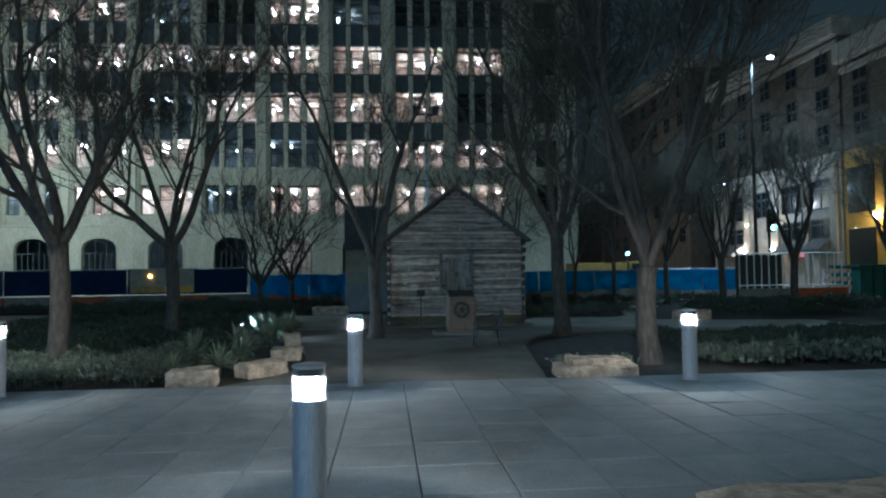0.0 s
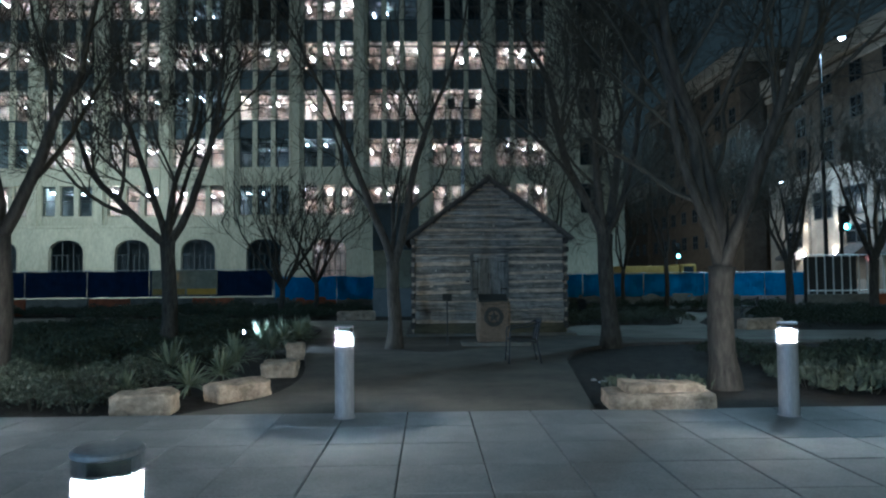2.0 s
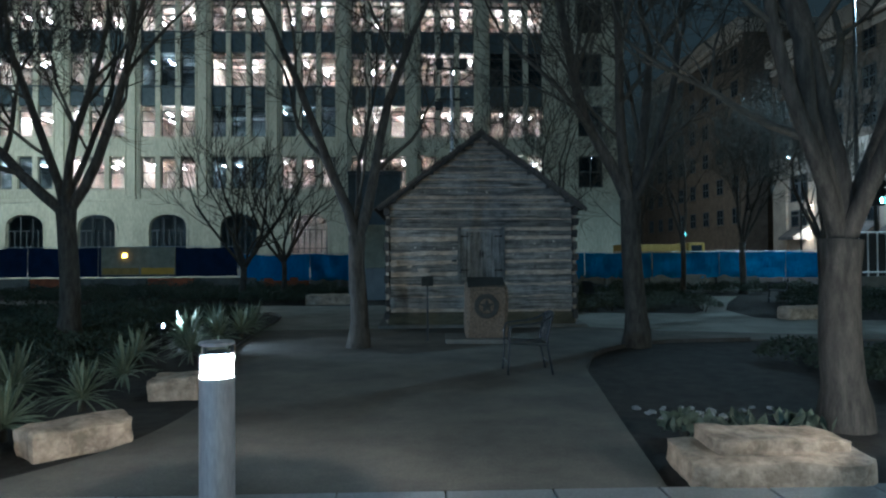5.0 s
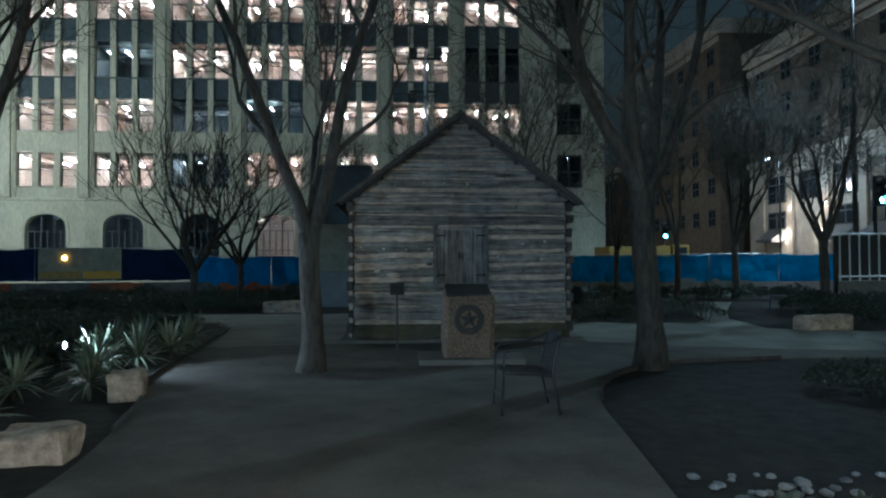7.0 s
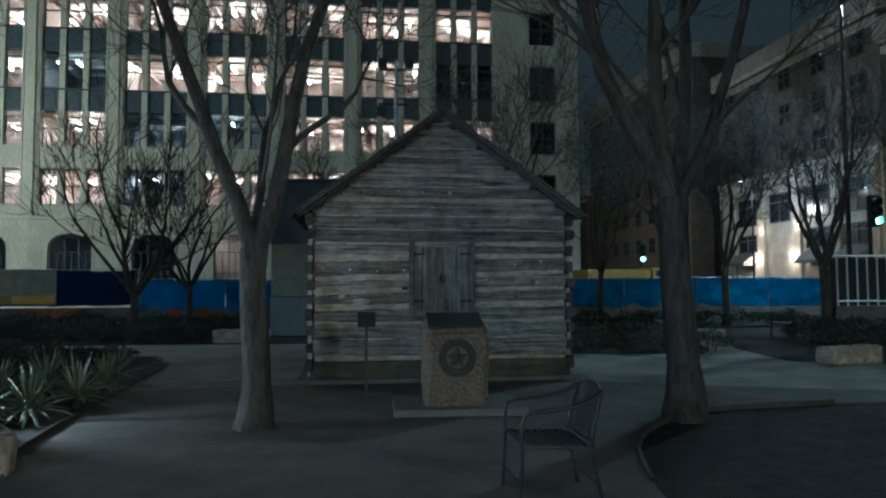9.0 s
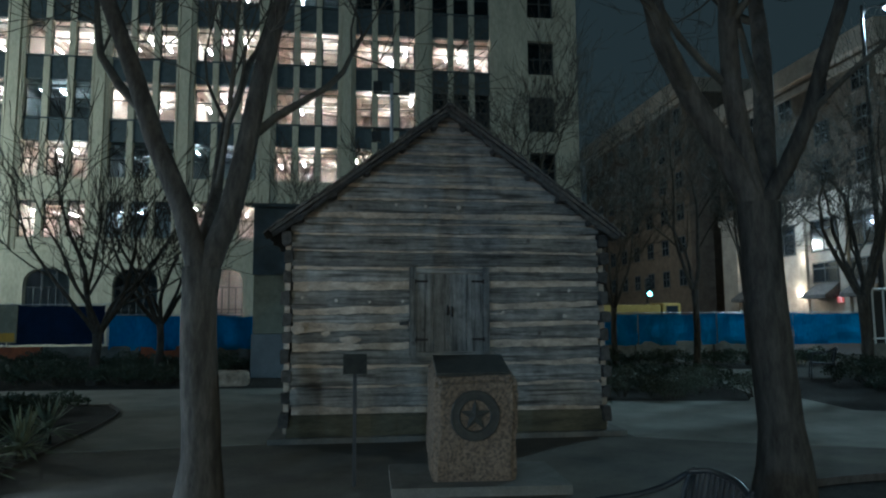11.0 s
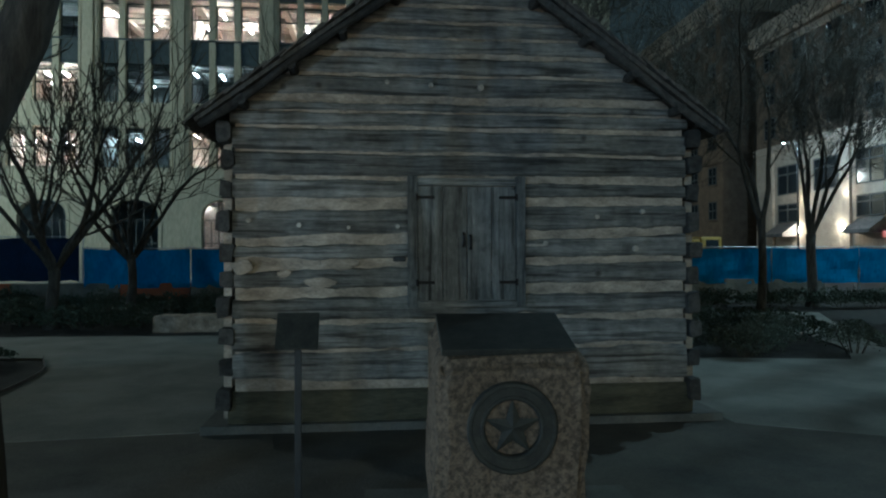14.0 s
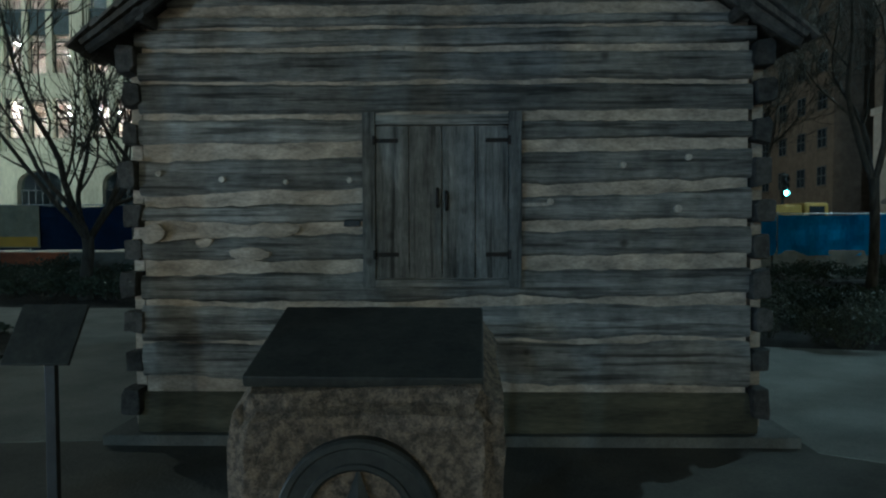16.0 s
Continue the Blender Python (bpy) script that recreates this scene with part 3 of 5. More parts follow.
for i, (bl, tl, br, tr) in enumerate(JOINTS):
    lo, hi = between(low_l, low_r), between(bl, br)
    zmid = (low_l + bl) / 2
    spans = [(XL, XR)]
    if WZ0 < zmid < WZ1:
        spans = [(XL, WX0), (WX1, XR)]
    for k, (x0, x1) in enumerate(spans):
        part("log", hewn(x0, x1, lo, hi, i * 2 + k, wave=0.5 if i > 5 else 1.0), M_LOG, wall, smooth=False)
    low_l, low_r = tl, tr


def under_roof(x):
    return APEX - 0.11 - abs(x - MIDX) * (APEX - EAVE) / HALF


gable = part("gable_backing", bmesh.new(), M_CHINK, CABIN, "pale chinking behind the gable logs")
bmg = bmesh.new()
tri = [(XL + 0.03, 2.7), (XR - 0.03, 2.7), (XR - 0.03, under_roof(XR)), (MIDX, APEX - 0.13), (XL + 0.03, under_roof(XL))]
fr = [bmg.verts.new((x, YF + 0.028, z)) for x, z in tri]
bk = [bmg.verts.new((x, YF + 0.12, z)) for x, z in tri]
bmg.faces.new(fr), bmg.faces.new(bk[::-1])
for k in range(5):
    bmg.faces.new((fr[k], bk[k], bk[(k + 1) % 5], fr[(k + 1) % 5]))
bmesh.ops.recalc_face_normals(bmg, faces=bmg.faces[:])
bmg.to_mesh(gable.data)
bmg.free()
for i, (z, top) in enumerate(GABLE):
    half = (APEX - 0.13 - z) * HALF / (APEX - EAVE)
    if half < 0.12:
        continue
    x0, x1 = max(XL - 0.02, MIDX - half), min(XR + 0.02, MIDX + half)
    part("log", hewn(x0, x1, lambda x, z=z: z, lambda x, t=top: t, 40 + i, cut=under_roof, wave=0.55), M_LOG, gable)

# side and back walls of round-cornered logs, whose ends show at the corners
side_z = [0.28, 0.56, 0.83, 1.08, 1.32, 1.56, 1.82, 2.10, 2.36, 2.60]


def end_log(seed, length, w, h):
    """A side log along y: an uneven six-sided end, weathered, with its front end at y = 0."""
    rnd = random.Random(seed)
    bm = bmesh.new()
    shape = [(-0.5, -0.36), (-0.42, -0.5), (0.4, -0.5), (0.5, -0.34), (0.5, 0.36), (0.4, 0.5), (-0.36, 0.5), (-0.5, 0.34)]
    shape = [(x * w * rnd.uniform(0.74, 1.1), z * h * rnd.uniform(0.74, 1.12)) for x, z in shape]
    rings = []
    for y, s in ((0, 0.93), (0.012, 1.0), (length * 0.33, rnd.uniform(0.95, 1.05)), (length * 0.66, rnd.uniform(0.95, 1.05)), (length, 1.0)):
        rings.append([bm.verts.new((x * s, y, z * s)) for x, z in shape])
    for a, b in zip(rings, rings[1:]):
        for k in range(8):
            bm.faces.new((a[k], a[(k + 1) % 8], b[(k + 1) % 8], b[k]))
    bm.faces.new(rings[0]), bm.faces.new(rings[-1][::-1])
    bmesh.ops.recalc_face_normals(bm, faces=bm.faces[:])
    return bm


for sx, cx in (("side_wall", 0.085), ("side_wall", 4.31)):
    w = part(sx, box(cx - 0.035, cx + 0.035, YF + 0.10, YB - 0.1, 0.1, 2.66), M_CHINK, CABIN)
    for k, z in enumerate(side_z):
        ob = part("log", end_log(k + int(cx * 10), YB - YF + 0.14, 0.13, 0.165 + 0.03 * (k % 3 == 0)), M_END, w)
        ob.location = (cx + 0.012 * ((k * 7) % 3 - 1), YF - 0.05 + 0.02 * ((k * 5) % 3), z)
back = part("back_wall", box(0.14, 4.25, YB - 0.15, YB - 0.02, 0.1, 2.7), M_LOG, CABIN)
bmb = bmesh.new()
for y in (YB - 0.14, YB - 0.02):
    bmb.faces.new([bmb.verts.new(p) for p in ((0.14, y, 2.7), (4.25, y, 2.7), (MIDX, y, 4.1))])
part("back_gable", bmb, M_LOG, CABIN)
part("sill_beam", hewn(0.10, 4.30, lambda x: 0.04, lambda x: 0.345, 77, depth=0.16, front=0.012, wave=0.5), M_SILL, CABIN, "dark stained timber sill on a low footing")
part("footing", box(-0.12, 4.56, YF - 0.055, YB + 0.1, -0.05, 0.065, 0.012), M_PAD, CABIN, "grey concrete footing slab")

# roof: two decks, pole rafters at the gable, and overlapping split shakes
slope = math.atan2(APEX - EAVE, HALF)
run = HALF / math.cos(slope)
Y0, Y1 = YF - 0.26, YB + 0.2
shake_rnd = random.Random(5)
for sgn, name in ((-1, "roof_slope"), (1, "roof_slope")):
    m = Matrix.Translation((MIDX, 0, APEX)) @ Matrix.Rotation(sgn * slope, 4, "Y")
    bm = box(0 if sgn > 0 else -run, run if sgn > 0 else 0, Y0 + 0.03, Y1 - 0.03, -0.085, -0.05)
    bm.transform(m)
    deck = part(name, bm, M_SHAKE, CABIN, "dark split-shake roof slope")
    bm = bmesh.new()
    for r in range(15):
        a = run * r / 15
        y = Y0
        while y < Y1:
            wd = shake_rnd.uniform(0.10, 0.2)
            ln = run / 15 + shake_rnd.uniform(0.05, 0.10)
            th, lift = shake_rnd.uniform(0.012, 0.022), shake_rnd.uniform(0.0, 0.012)
            b = box(0, ln, y, min(y + wd - 0.006, Y1 + 0.02), 0, th)
            b.transform(Matrix.Translation((a, 0, -0.05 + 0.02 + lift)) @ Matrix.Rotation(0.10, 4, "Y"))
            if sgn < 0:
                b.transform(Matrix.Scale(-1, 4, (1, 0, 0)))
            b.transform(m)
            me = bpy.data.meshes.new("tmp")
            b.to_mesh(me)
            bm.from_mesh(me)
            bpy.data.meshes.remove(me)
            b.free()
            y += wd
    tagged(part("shake_covering", bm, M_SHAKE, deck), kind="stuff")
    # barge poles under the edge
    p = [m @ Vector((sgn * run * t, Y0 + 0.07 + 0.01 * math.sin(t * 9), -0.12 + 0.012 * math.sin(t * 13))) for t in [i / 10 for i in range(11)]]
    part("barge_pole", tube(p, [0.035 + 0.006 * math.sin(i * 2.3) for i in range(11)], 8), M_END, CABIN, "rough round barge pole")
    for t in (0.12, 0.3, 0.5, 0.68, 0.86):
        c = m @ Vector((sgn * run * t, 0, -0.135))
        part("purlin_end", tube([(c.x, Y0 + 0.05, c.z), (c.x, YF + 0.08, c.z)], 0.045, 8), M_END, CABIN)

# shuttered opening
for fx in (WX0 - 0.03, WX1 - 0.055):
    part("frame_board", box(fx, fx + 0.085, YF - 0.035, YF + 0.1, WZ0 - 0.03, WZ1 + 0.03, 0.006), M_PLANK, CABIN, "grey upright frame board")
part("lintel_board", box(WX0 + 0.056, WX1 - 0.056, YF - 0.025, YF + 0.1, WZ1 - 0.055, WZ1 + 0.012, 0.006), M_LOG, CABIN)
part("sill_board", box(WX0 + 0.056, WX1 - 0.056, YF - 0.045, YF + 0.1, WZ0 - 0.025, WZ0 + 0.025, 0.006), M_LOG, CABIN)
part("opening_backing", box(WX0, WX1, YF + 0.06, YF + 0.1, WZ0, WZ1), M_BLACK, CABIN)
sx0, sx1 = WX0 + 0.06, WX1 - 0.06
mid = (sx0 + sx1) / 2
for k, (a, b) in enumerate(((sx0, mid - 0.004), (mid + 0.004, sx1))):
    sh = part("shutter", box(a + 0.02, b - 0.02, YF + 0.022, YF + 0.04, WZ0 + 0.08, WZ0 + 0.2), M_PLANK, CABIN, "closed grey plank shutter")
    h = (a + b) / 2
    for x0, x1 in ((a, h - 0.003), (h + 0.003, b)):
        part("plank", box(x0, x1, YF - 0.008, YF + 0.02, WZ0 + 0.032, WZ1 - 0.062, 0.004), M_PLANK, sh)
    for z in (WZ0 + 0.19, WZ1 - 0.16):
        e = a - 0.05 if k == 0 else b + 0.05
        f = a + 0.15 if k == 0 else b - 0.15
        part("strap_hinge", box(min(e, f), max(e, f), YF - 0.020, YF - 0.009, z - 0.014, z + 0.014, 0.003), M_IRON, sh, "black iron strap hinge")
        part("hinge_knuckle", tube([(a - 0.012 if k == 0 else b + 0.012, YF - 0.025, z - 0.03), (a - 0.012 if k == 0 else b + 0.012, YF - 0.025, z + 0.03)], 0.014), M_IRON, sh)
    hx = mid + (-0.03 if k == 0 else 0.03)
    part("pull_handle", tube([(hx, YF - 0.01, 1.60 - 0.02 * k), (hx, YF - 0.04, 1.62 - 0.02 * k), (hx, YF - 0.04, 1.70 - 0.02 * k), (hx, YF - 0.01, 1.72 - 0.02 * k)], 0.012, 6), M_IRON, sh, "black iron pull")
for x, z, r in PEGS:
    part("peg", disc(r, r * 0.85, -0.02, 0.022, 10, m=Matrix.Translation((x, YF + 0.0, z)) @ Matrix.Rotation(math.pi / 2, 4, "X")), M_PEG, CABIN, "pale wooden peg end")
for x0, x1, z, h in ((0.90, 1.24, 1.465, 0.075), (0.75, 1.03, 1.295, 0.05), (0.52, 0.64, 1.38, 0.04), (0.14, 0.32, 1.44, 0.10)):
    bm = rough_block(x1 - x0, 0.04, h, int(z * 100), 0.012, 3)
    for v in bm.verts:
        v.co.z = h / 2 + (v.co.z - h / 2) * (1 - 0.75 * min(1.0, abs(2 * v.co.x / (x1 - x0))) ** 3) + 0.10 * h * math.sin(v.co.x * 40)
    bm.transform(Matrix.Translation(((x0 + x1) / 2, YF, z - h / 2)))
    part("mortar_patch", bm, M_CHINK, CABIN, "pale mortar patch on the log")
part("mortise_slot", box(1.53, 1.64, YF - 0.012, YF + 0.02, 1.47, 1.51, 0.004), M_BLACK, CABIN, "dark empty mortise beside the shutters")
part("nailed_lath", box(2.70, 2.90, YF - 0.014, YF + 0.02, 1.60, 1.625, 0.004), M_PEG, CABIN, "thin pale lath nailed to the log")

# ---------------------------------------------------------------- granite marker, pad, plaque on a post
pad = tagged(part("stone_pad", sheet([(1.27, 18.30), (2.86, 18.20), (2.90, 19.25), (1.30, 19.35)], -0.04, 0.075), M_PAD), "low grey concrete pad under the marker", "pad", kind="structure")
MARK = thing("granite_marker", (2.042, 18.72, 0.075), -1.5)
tagged(MARK, "rough pink granite marker with a star medallion on the pad", "monument")
bm = rough_block(0.775, 0.58, 1.12, 12, 0.034, 13)
for v in bm.verts:
    if v.co.z > 0.55:
        v.co.z -= (0.02 + 0.17 * (0.28 - v.co.y) / 0.56) * (v.co.z - 0.55) / 0.55
part("stone", bm, M_GRANITE, MARK, smooth=False)
bm = box(-0.345, 0.345, -0.245, 0.245, -0.02, 0.016, 0.006)
bm.transform(Matrix.Translation((0, 0, 1.025)) @ Matrix.Rotation(0.30, 4, "X"))
part("plaque", bm, M_BRONZE, MARK, "dark bronze plaque on the slanted top")
face = Matrix.Translation((0.0, -0.300, 0.587)) @ Matrix.Rotation(math.pi / 2, 4, "X")
med = part("medallion_ring", lathe([(0.138, -0.03), (0.228, -0.03), (0.228, 0.012), (0.220, 0.020), (0.205, 0.020), (0.200, 0.015), (0.162, 0.015), (0.158, 0.020), (0.146, 0.020), (0.138, 0.012), (0.138, -0.03)], 56, m=face), M_BRONZE, MARK, "dark bronze ring", smooth=False)
bm = bmesh.new()
star = [bm.verts.new(face @ Vector(((0.146 if k % 2 == 0 else 0.060) * math.sin(math.pi * k / 5), (0.146 if k % 2 == 0 else 0.060) * math.cos(math.pi * k / 5), 0.006))) for k in range(10)]
top = bm.verts.new(face @ Vector((0, 0, 0.022)))
low = bm.verts.new(face @ Vector((0, 0, -0.03)))
for k in range(10):
    bm.faces.new((star[k], star[(k + 1) % 10], top))
    bm.faces.new((star[(k + 1) % 10], star[k], low))
bmesh.ops.recalc_face_normals(bm, faces=bm.faces[:])
part("star", bm, M_BRONZE, med, "five-pointed bronze star")

SIGN = thing("plaque_post", (0.95, 18.8, -0.01), 0)
tagged(SIGN, "small dark plaque on a thin steel post in gravel", "sign")
part("post", box(-0.018, 0.018, -0.012, 0.012, 0, 1.10, 0.003), M_BLACK, SIGN)
bm = box(-0.112, 0.112, -0.11, 0.11, 0.0, 0.012, 0.003)
bm.transform(Matrix.Translation((0, -0.02, 1.125)) @ Matrix.Rotation(0.95, 4, "X"))
part("plate", bm, M_BRONZE, SIGN, "tilted dark plate")


# ---------------------------------------------------------------- metal chair
def chair(x, y, rz):
    ob = thing("metal_armchair", (x, y, -0.006), rz)
    tagged(ob, "dark metal slatted park armchair standing on the gravel path", "chair")
    # it faces +x in its own space, its back at x = -0.26
    for s in (-1, 1):
        yy = 0.28 * s
        part("arm_frame", tube(curve_points([(0.27, yy, 0.0), (0.25, yy, 0.35), (0.24, yy, 0.60), (0.15, yy, 0.655), (-0.06, yy, 0.675), (-0.22, yy, 0.715), (-0.325, yy * 0.94, 0.775)], 5), 0.015, 8), M_STEELD, ob, smooth=True)
        part("leg", tube(curve_points([(-0.33, yy, 0.0), (-0.26, yy, 0.40), (-0.30, yy * 0.98, 0.66), (-0.335, yy * 0.93, 0.78)], 5), 0.015, 8), M_STEELD, ob, smooth=True)
        part("seat_rail", tube([(0.25, yy, 0.42), (-0.25, yy, 0.39)], 0.012, 6), M_STEELD, ob)
    part("top_rail", tube(curve_points([(-0.335, -0.26, 0.78), (-0.36, -0.12, 0.81), (-0.365, 0, 0.815), (-0.36, 0.12, 0.81), (-0.335, 0.26, 0.78)], 5), 0.016, 8), M_STEELD, ob, smooth=True)
    part("lower_rail", tube([(-0.265, -0.28, 0.43), (-0.265, 0.28, 0.43)], 0.012, 6), M_STEELD, ob)
    for k in range(12):
        yy = -0.24 + 0.48 * k / 11
        part("back_slat", box(-0.006, 0.006, -0.013, 0.013, 0, 0.385, 0.002), M_STEELD, ob).matrix_basis = Matrix.Translation((-0.265, yy, 0.43)) @ Matrix.Rotation(-0.23, 4, "Y")
    for k in range(9):
        xx = -0.22 + 0.45 * k / 8
        part("seat_slat", box(xx - 0.018, xx + 0.018, -0.28, 0.28, 0.405 + 0.02 * k / 8, 0.415 + 0.02 * k / 8, 0.002), M_STEELD, ob)
    part("front_stretcher", tube([(0.255, -0.28, 0.14), (0.255, 0.28, 0.14)], 0.010, 6), M_STEELD, ob)
    part("back_stretcher", tube([(-0.30, -0.28, 0.14), (-0.30, 0.28, 0.14)], 0.010, 6), M_STEELD, ob)
    return ob


M_STEELD = mat("dark_powder_coat", (0.05, 0.055, 0.06), (0.03, 0.034, 0.038), 0.35, 0.4, scale=10, bump=0.03)
chair(2.24, 15.20, 180)
chair(6.4, 27.4, 20)
chair(12.9, 28.6, 150)

# ---------------------------------------------------------------- bollard lamps
BOL = thing("bollard_lamp", (-0.46, 10.17, 0), 0)
tagged(BOL, "round grey steel bollard lamp with a lit band on the paving", "bollard lamp", "bollard lamps")
part("body", lathe([(0, 0), (0.108, 0), (0.108, 0.808), (0.104, 0.817), (0, 0.817)], 40), M_STEEL, BOL, smooth=False)
part("base_flange", lathe([(0.109, 0), (0.125, 0), (0.125, 0.010), (0.109, 0.014)], 40), M_STEEL, BOL)
part("lamp_core", lathe([(0, 0.882), (0.012, 0.882), (0.012, 0.900), (0, 0.900)], 16), G_BOLLARD, BOL, "glowing white lamp core")
part("diffuser", lathe([(0.1035, 0.819), (0.1035, 0.966)], 40), M_FROST, BOL, "frosted glowing sleeve")
part("lamp_stem", lathe([(0, 0.817), (0.010, 0.817), (0.010, 0.881), (0, 0.881)], 12), M_STEEL, BOL)
part("reflector", lathe([(0, 0.958), (0.052, 0.958), (0.052, 0.966), (0, 0.966)], 32), M_WHITE, BOL, "white lamp reflector")
# extra emitter, added to throw the thin bright ring round the base
part("fill_ring", lathe([(0.044, 0.954), (0.050, 0.954), (0.050, 0.957), (0.044, 0.957), (0.044, 0.954)], 32), G_RING, BOL, "thin glowing ring added to edge the light pool")
part("lamp_lid", lathe([(0, 0.967), (0.1, 0.967), (0.1, 0.975), (0, 0.975)], 32), M_BLACK, BOL, "black lamp chamber lid")
part("lens", lathe([(0.100, 0.968), (0.100, 1.02), (0.104, 1.02), (0.104, 0.968), (0.100, 0.968)], 40), M_GLASS, BOL, "clear glass sleeve").visible_shadow = False
cap = part("cap", lathe([(0, 1.015), (0.099, 1.015), (0.108, 1.022), (0.108, 1.034), (0.100, 1.04), (0, 1.044)], 40), M_STEEL, BOL, "grey steel cap")
for x, y in BOLLARDS:
    copy_thing(BOL, pose(x, y, 0))

# ---------------------------------------------------------------- limestone blocks
ob = part("limestone_block", rough_block(1.25, 0.72, 0.20, 3, 0.035, 9), M_LIME)
step = rough_block(0.98, 0.46, 0.13, 4, 0.035, 7)
for v in step.verts:
    v.co.z *= 1 - 0.45 * max(0.0, v.co.x)
step.transform(Matrix.Translation((0.10, 0.10, 0.165)))
both = bmesh.new()
both.from_mesh(ob.data)
step_me = bpy.data.meshes.new("step")
step.to_mesh(step_me)
both.from_mesh(step_me)
both.to_mesh(ob.data)
both.free(), step.free()
bpy.data.meshes.remove(step_me)
ob.matrix_basis = pose(3.29, 10.73, -0.03, 0, 0, -2)
tagged(ob, "large stepped pale limestone block beside the bare tree", "stone block", "limestone blocks")
for x, y, rz, lx, ly, lz, seed in ROCKS:
    ob = part("limestone_block", rough_block(lx, ly, lz, seed, 0.05, 7), M_LIME)
    ob.matrix_basis = pose(x, y, -0.03, 0, 0, rz)
    tagged(ob, "rough pale limestone block lying by the planting bed", "stone block", "limestone blocks")
rnd = random.Random(8)
for k in range(46):
    x, y = rnd.uniform(3.0, 4.5), rnd.uniform(12.25, 12.95)
    bm = bmesh.new()
    bmesh.ops.create_icosphere(bm, subdivisions=2, radius=1)
    s = rnd.uniform(0.025, 0.055)
    for v in bm.verts:
        v.co = v.co * s * (1 + 0.3 * noise.noise(v.co * 1.7 + Vector((k, 0, 0))))
        v.co.z *= 0.5
    ob = part("river_pebble", bm, M_PEBBLE, smooth=True)
    ob.location = (x, y, -0.02)
    tagged(ob, "smooth pale river pebble on the mulch", "pebble", "river pebbles")


# ---------------------------------------------------------------- plants
def grow(seed, height, fork, spread, trunk_r, limbs=4, levels=5, lean=(0, 0), fan=3, dirs=()):
    """Tubes of a bare tree: lists of (points, radii, level)."""
    rnd = random.Random(seed)
    out = []

    def branch(p, d, length, r, level):
        n = 6 if level < 2 else (4 if level < 4 else 3)
        pts, rad = [p.copy()], [r]
        for i in range(n):
            w = 0.11 if level < 2 else 0.17
            up = (0.08, 0.09, 0.11, 0.12, 0.12, 0.12)[level]
            d = (d + Vector((rnd.gauss(0, w), rnd.gauss(0, w), rnd.gauss(0, w * 0.6) + up))).normalized()
            p = p + d * length / n
            pts.append(p.copy())
            rad.append(max(r * (1 - (0.42 if level == 0 else 0.52) * (i + 1) / n), 0.0035))
        out.append((pts, rad, level))
        if level >= levels:
            return
        kids = [1.0] + [rnd.uniform(0.3, 0.95) for _ in range(fan if level > 0 else fan - 1)]
        if level >= 2:
            kids += [rnd.uniform(0.25, 0.9) for _ in range(2)]
        for t in kids:
            i = min(n, max(1, round(t * n)))
            q, dd = pts[i], (pts[i] - pts[i - 1]).normalized()
            ax = dd.cross(Vector((rnd.gauss(0, 1), rnd.gauss(0, 1), rnd.gauss(0, 1)))).normalized()
            ang = rnd.uniform(0.1, 0.4) if t == 1.0 else rnd.uniform(0.45, 0.9)
            branch(q, Matrix.Rotation(ang, 3, ax) @ dd, length * rnd.uniform(0.52, 0.78), rad[i] * (0.85 if t == 1.0 else rnd.uniform(0.4, 0.62)), level + 1)

    base = Vector((0, 0, -0.05))
    pts, rad = [base], [trunk_r * 1.55]
    for i in range(1, 9):
        t = i / 8
        pts.append(Vector((lean[0] * t + 0.03 * math.sin(t * 5 + seed), lean[1] * t + 0.03 * math.cos(t * 4 + seed), fork * t - 0.02)))
        rad.append(trunk_r * (1.28 if i == 1 else 1.08 - 0.16 * t + (0.12 if i == 8 else 0)))
    out.append((pts, rad, -1))
    for az, tilt, ln, rr in dirs:
        a, q = math.radians(az), math.radians(tilt)
        branch(pts[-1] - Vector((0, 0, 0.10)), Vector((math.cos(a) * math.sin(q), math.sin(a) * math.sin(q), math.cos(q))), (height - fork) * ln, trunk_r * rr, 0)
    a0 = rnd.uniform(0, 6.28)
    for k in range(0 if dirs else limbs):
        a = a0 + 2 * math.pi * k / limbs + rnd.uniform(-0.3, 0.3)
        s = spread * rnd.uniform(0.65, 1.2)
        d = Vector((math.cos(a) * math.sin(s), math.sin(a) * math.sin(s), math.cos(s)))
        branch(pts[-1] - Vector((0, 0, 0.12)), d, (height - fork) * rnd.uniform(0.40, 0.52), trunk_r * rnd.uniform(0.46, 0.68), 0)
    return out


def tube_mesh(name, lines, material):
    """Many thin tubes in one mesh; lines: (points, radii, sides)."""
    verts, faces = [], []
    for pts, rad, n in lines:
        base = len(verts)
        for i, p in enumerate(pts):
            d = (pts[min(i + 1, len(pts) - 1)] - pts[max(i - 1, 0)]).normalized()
            u = d.cross(Vector((0.9, 0.2, 0.1)) if abs(d.x) < 0.8 else Vector((0, 0.3, 1))).normalized()
            v = d.cross(u)
            for k in range(n):
                c, s = math.cos(2 * math.pi * k / n) * rad[i], math.sin(2 * math.pi * k / n) * rad[i]
                verts.append((p.x + u.x * c + v.x * s, p.y + u.y * c + v.y * s, p.z + u.z * c + v.z * s))
        for i in range(len(pts) - 1):
            a, b = base + i * n, base + (i + 1) * n
            for k in range(n):
                faces.append((a + k, a + (k + 1) % n, b + (k + 1) % n, b + k))
        faces.append(tuple(range(base + (len(pts) - 1) * n, base + len(pts) * n)))
    return mesh_of(name, verts, faces, material, True)


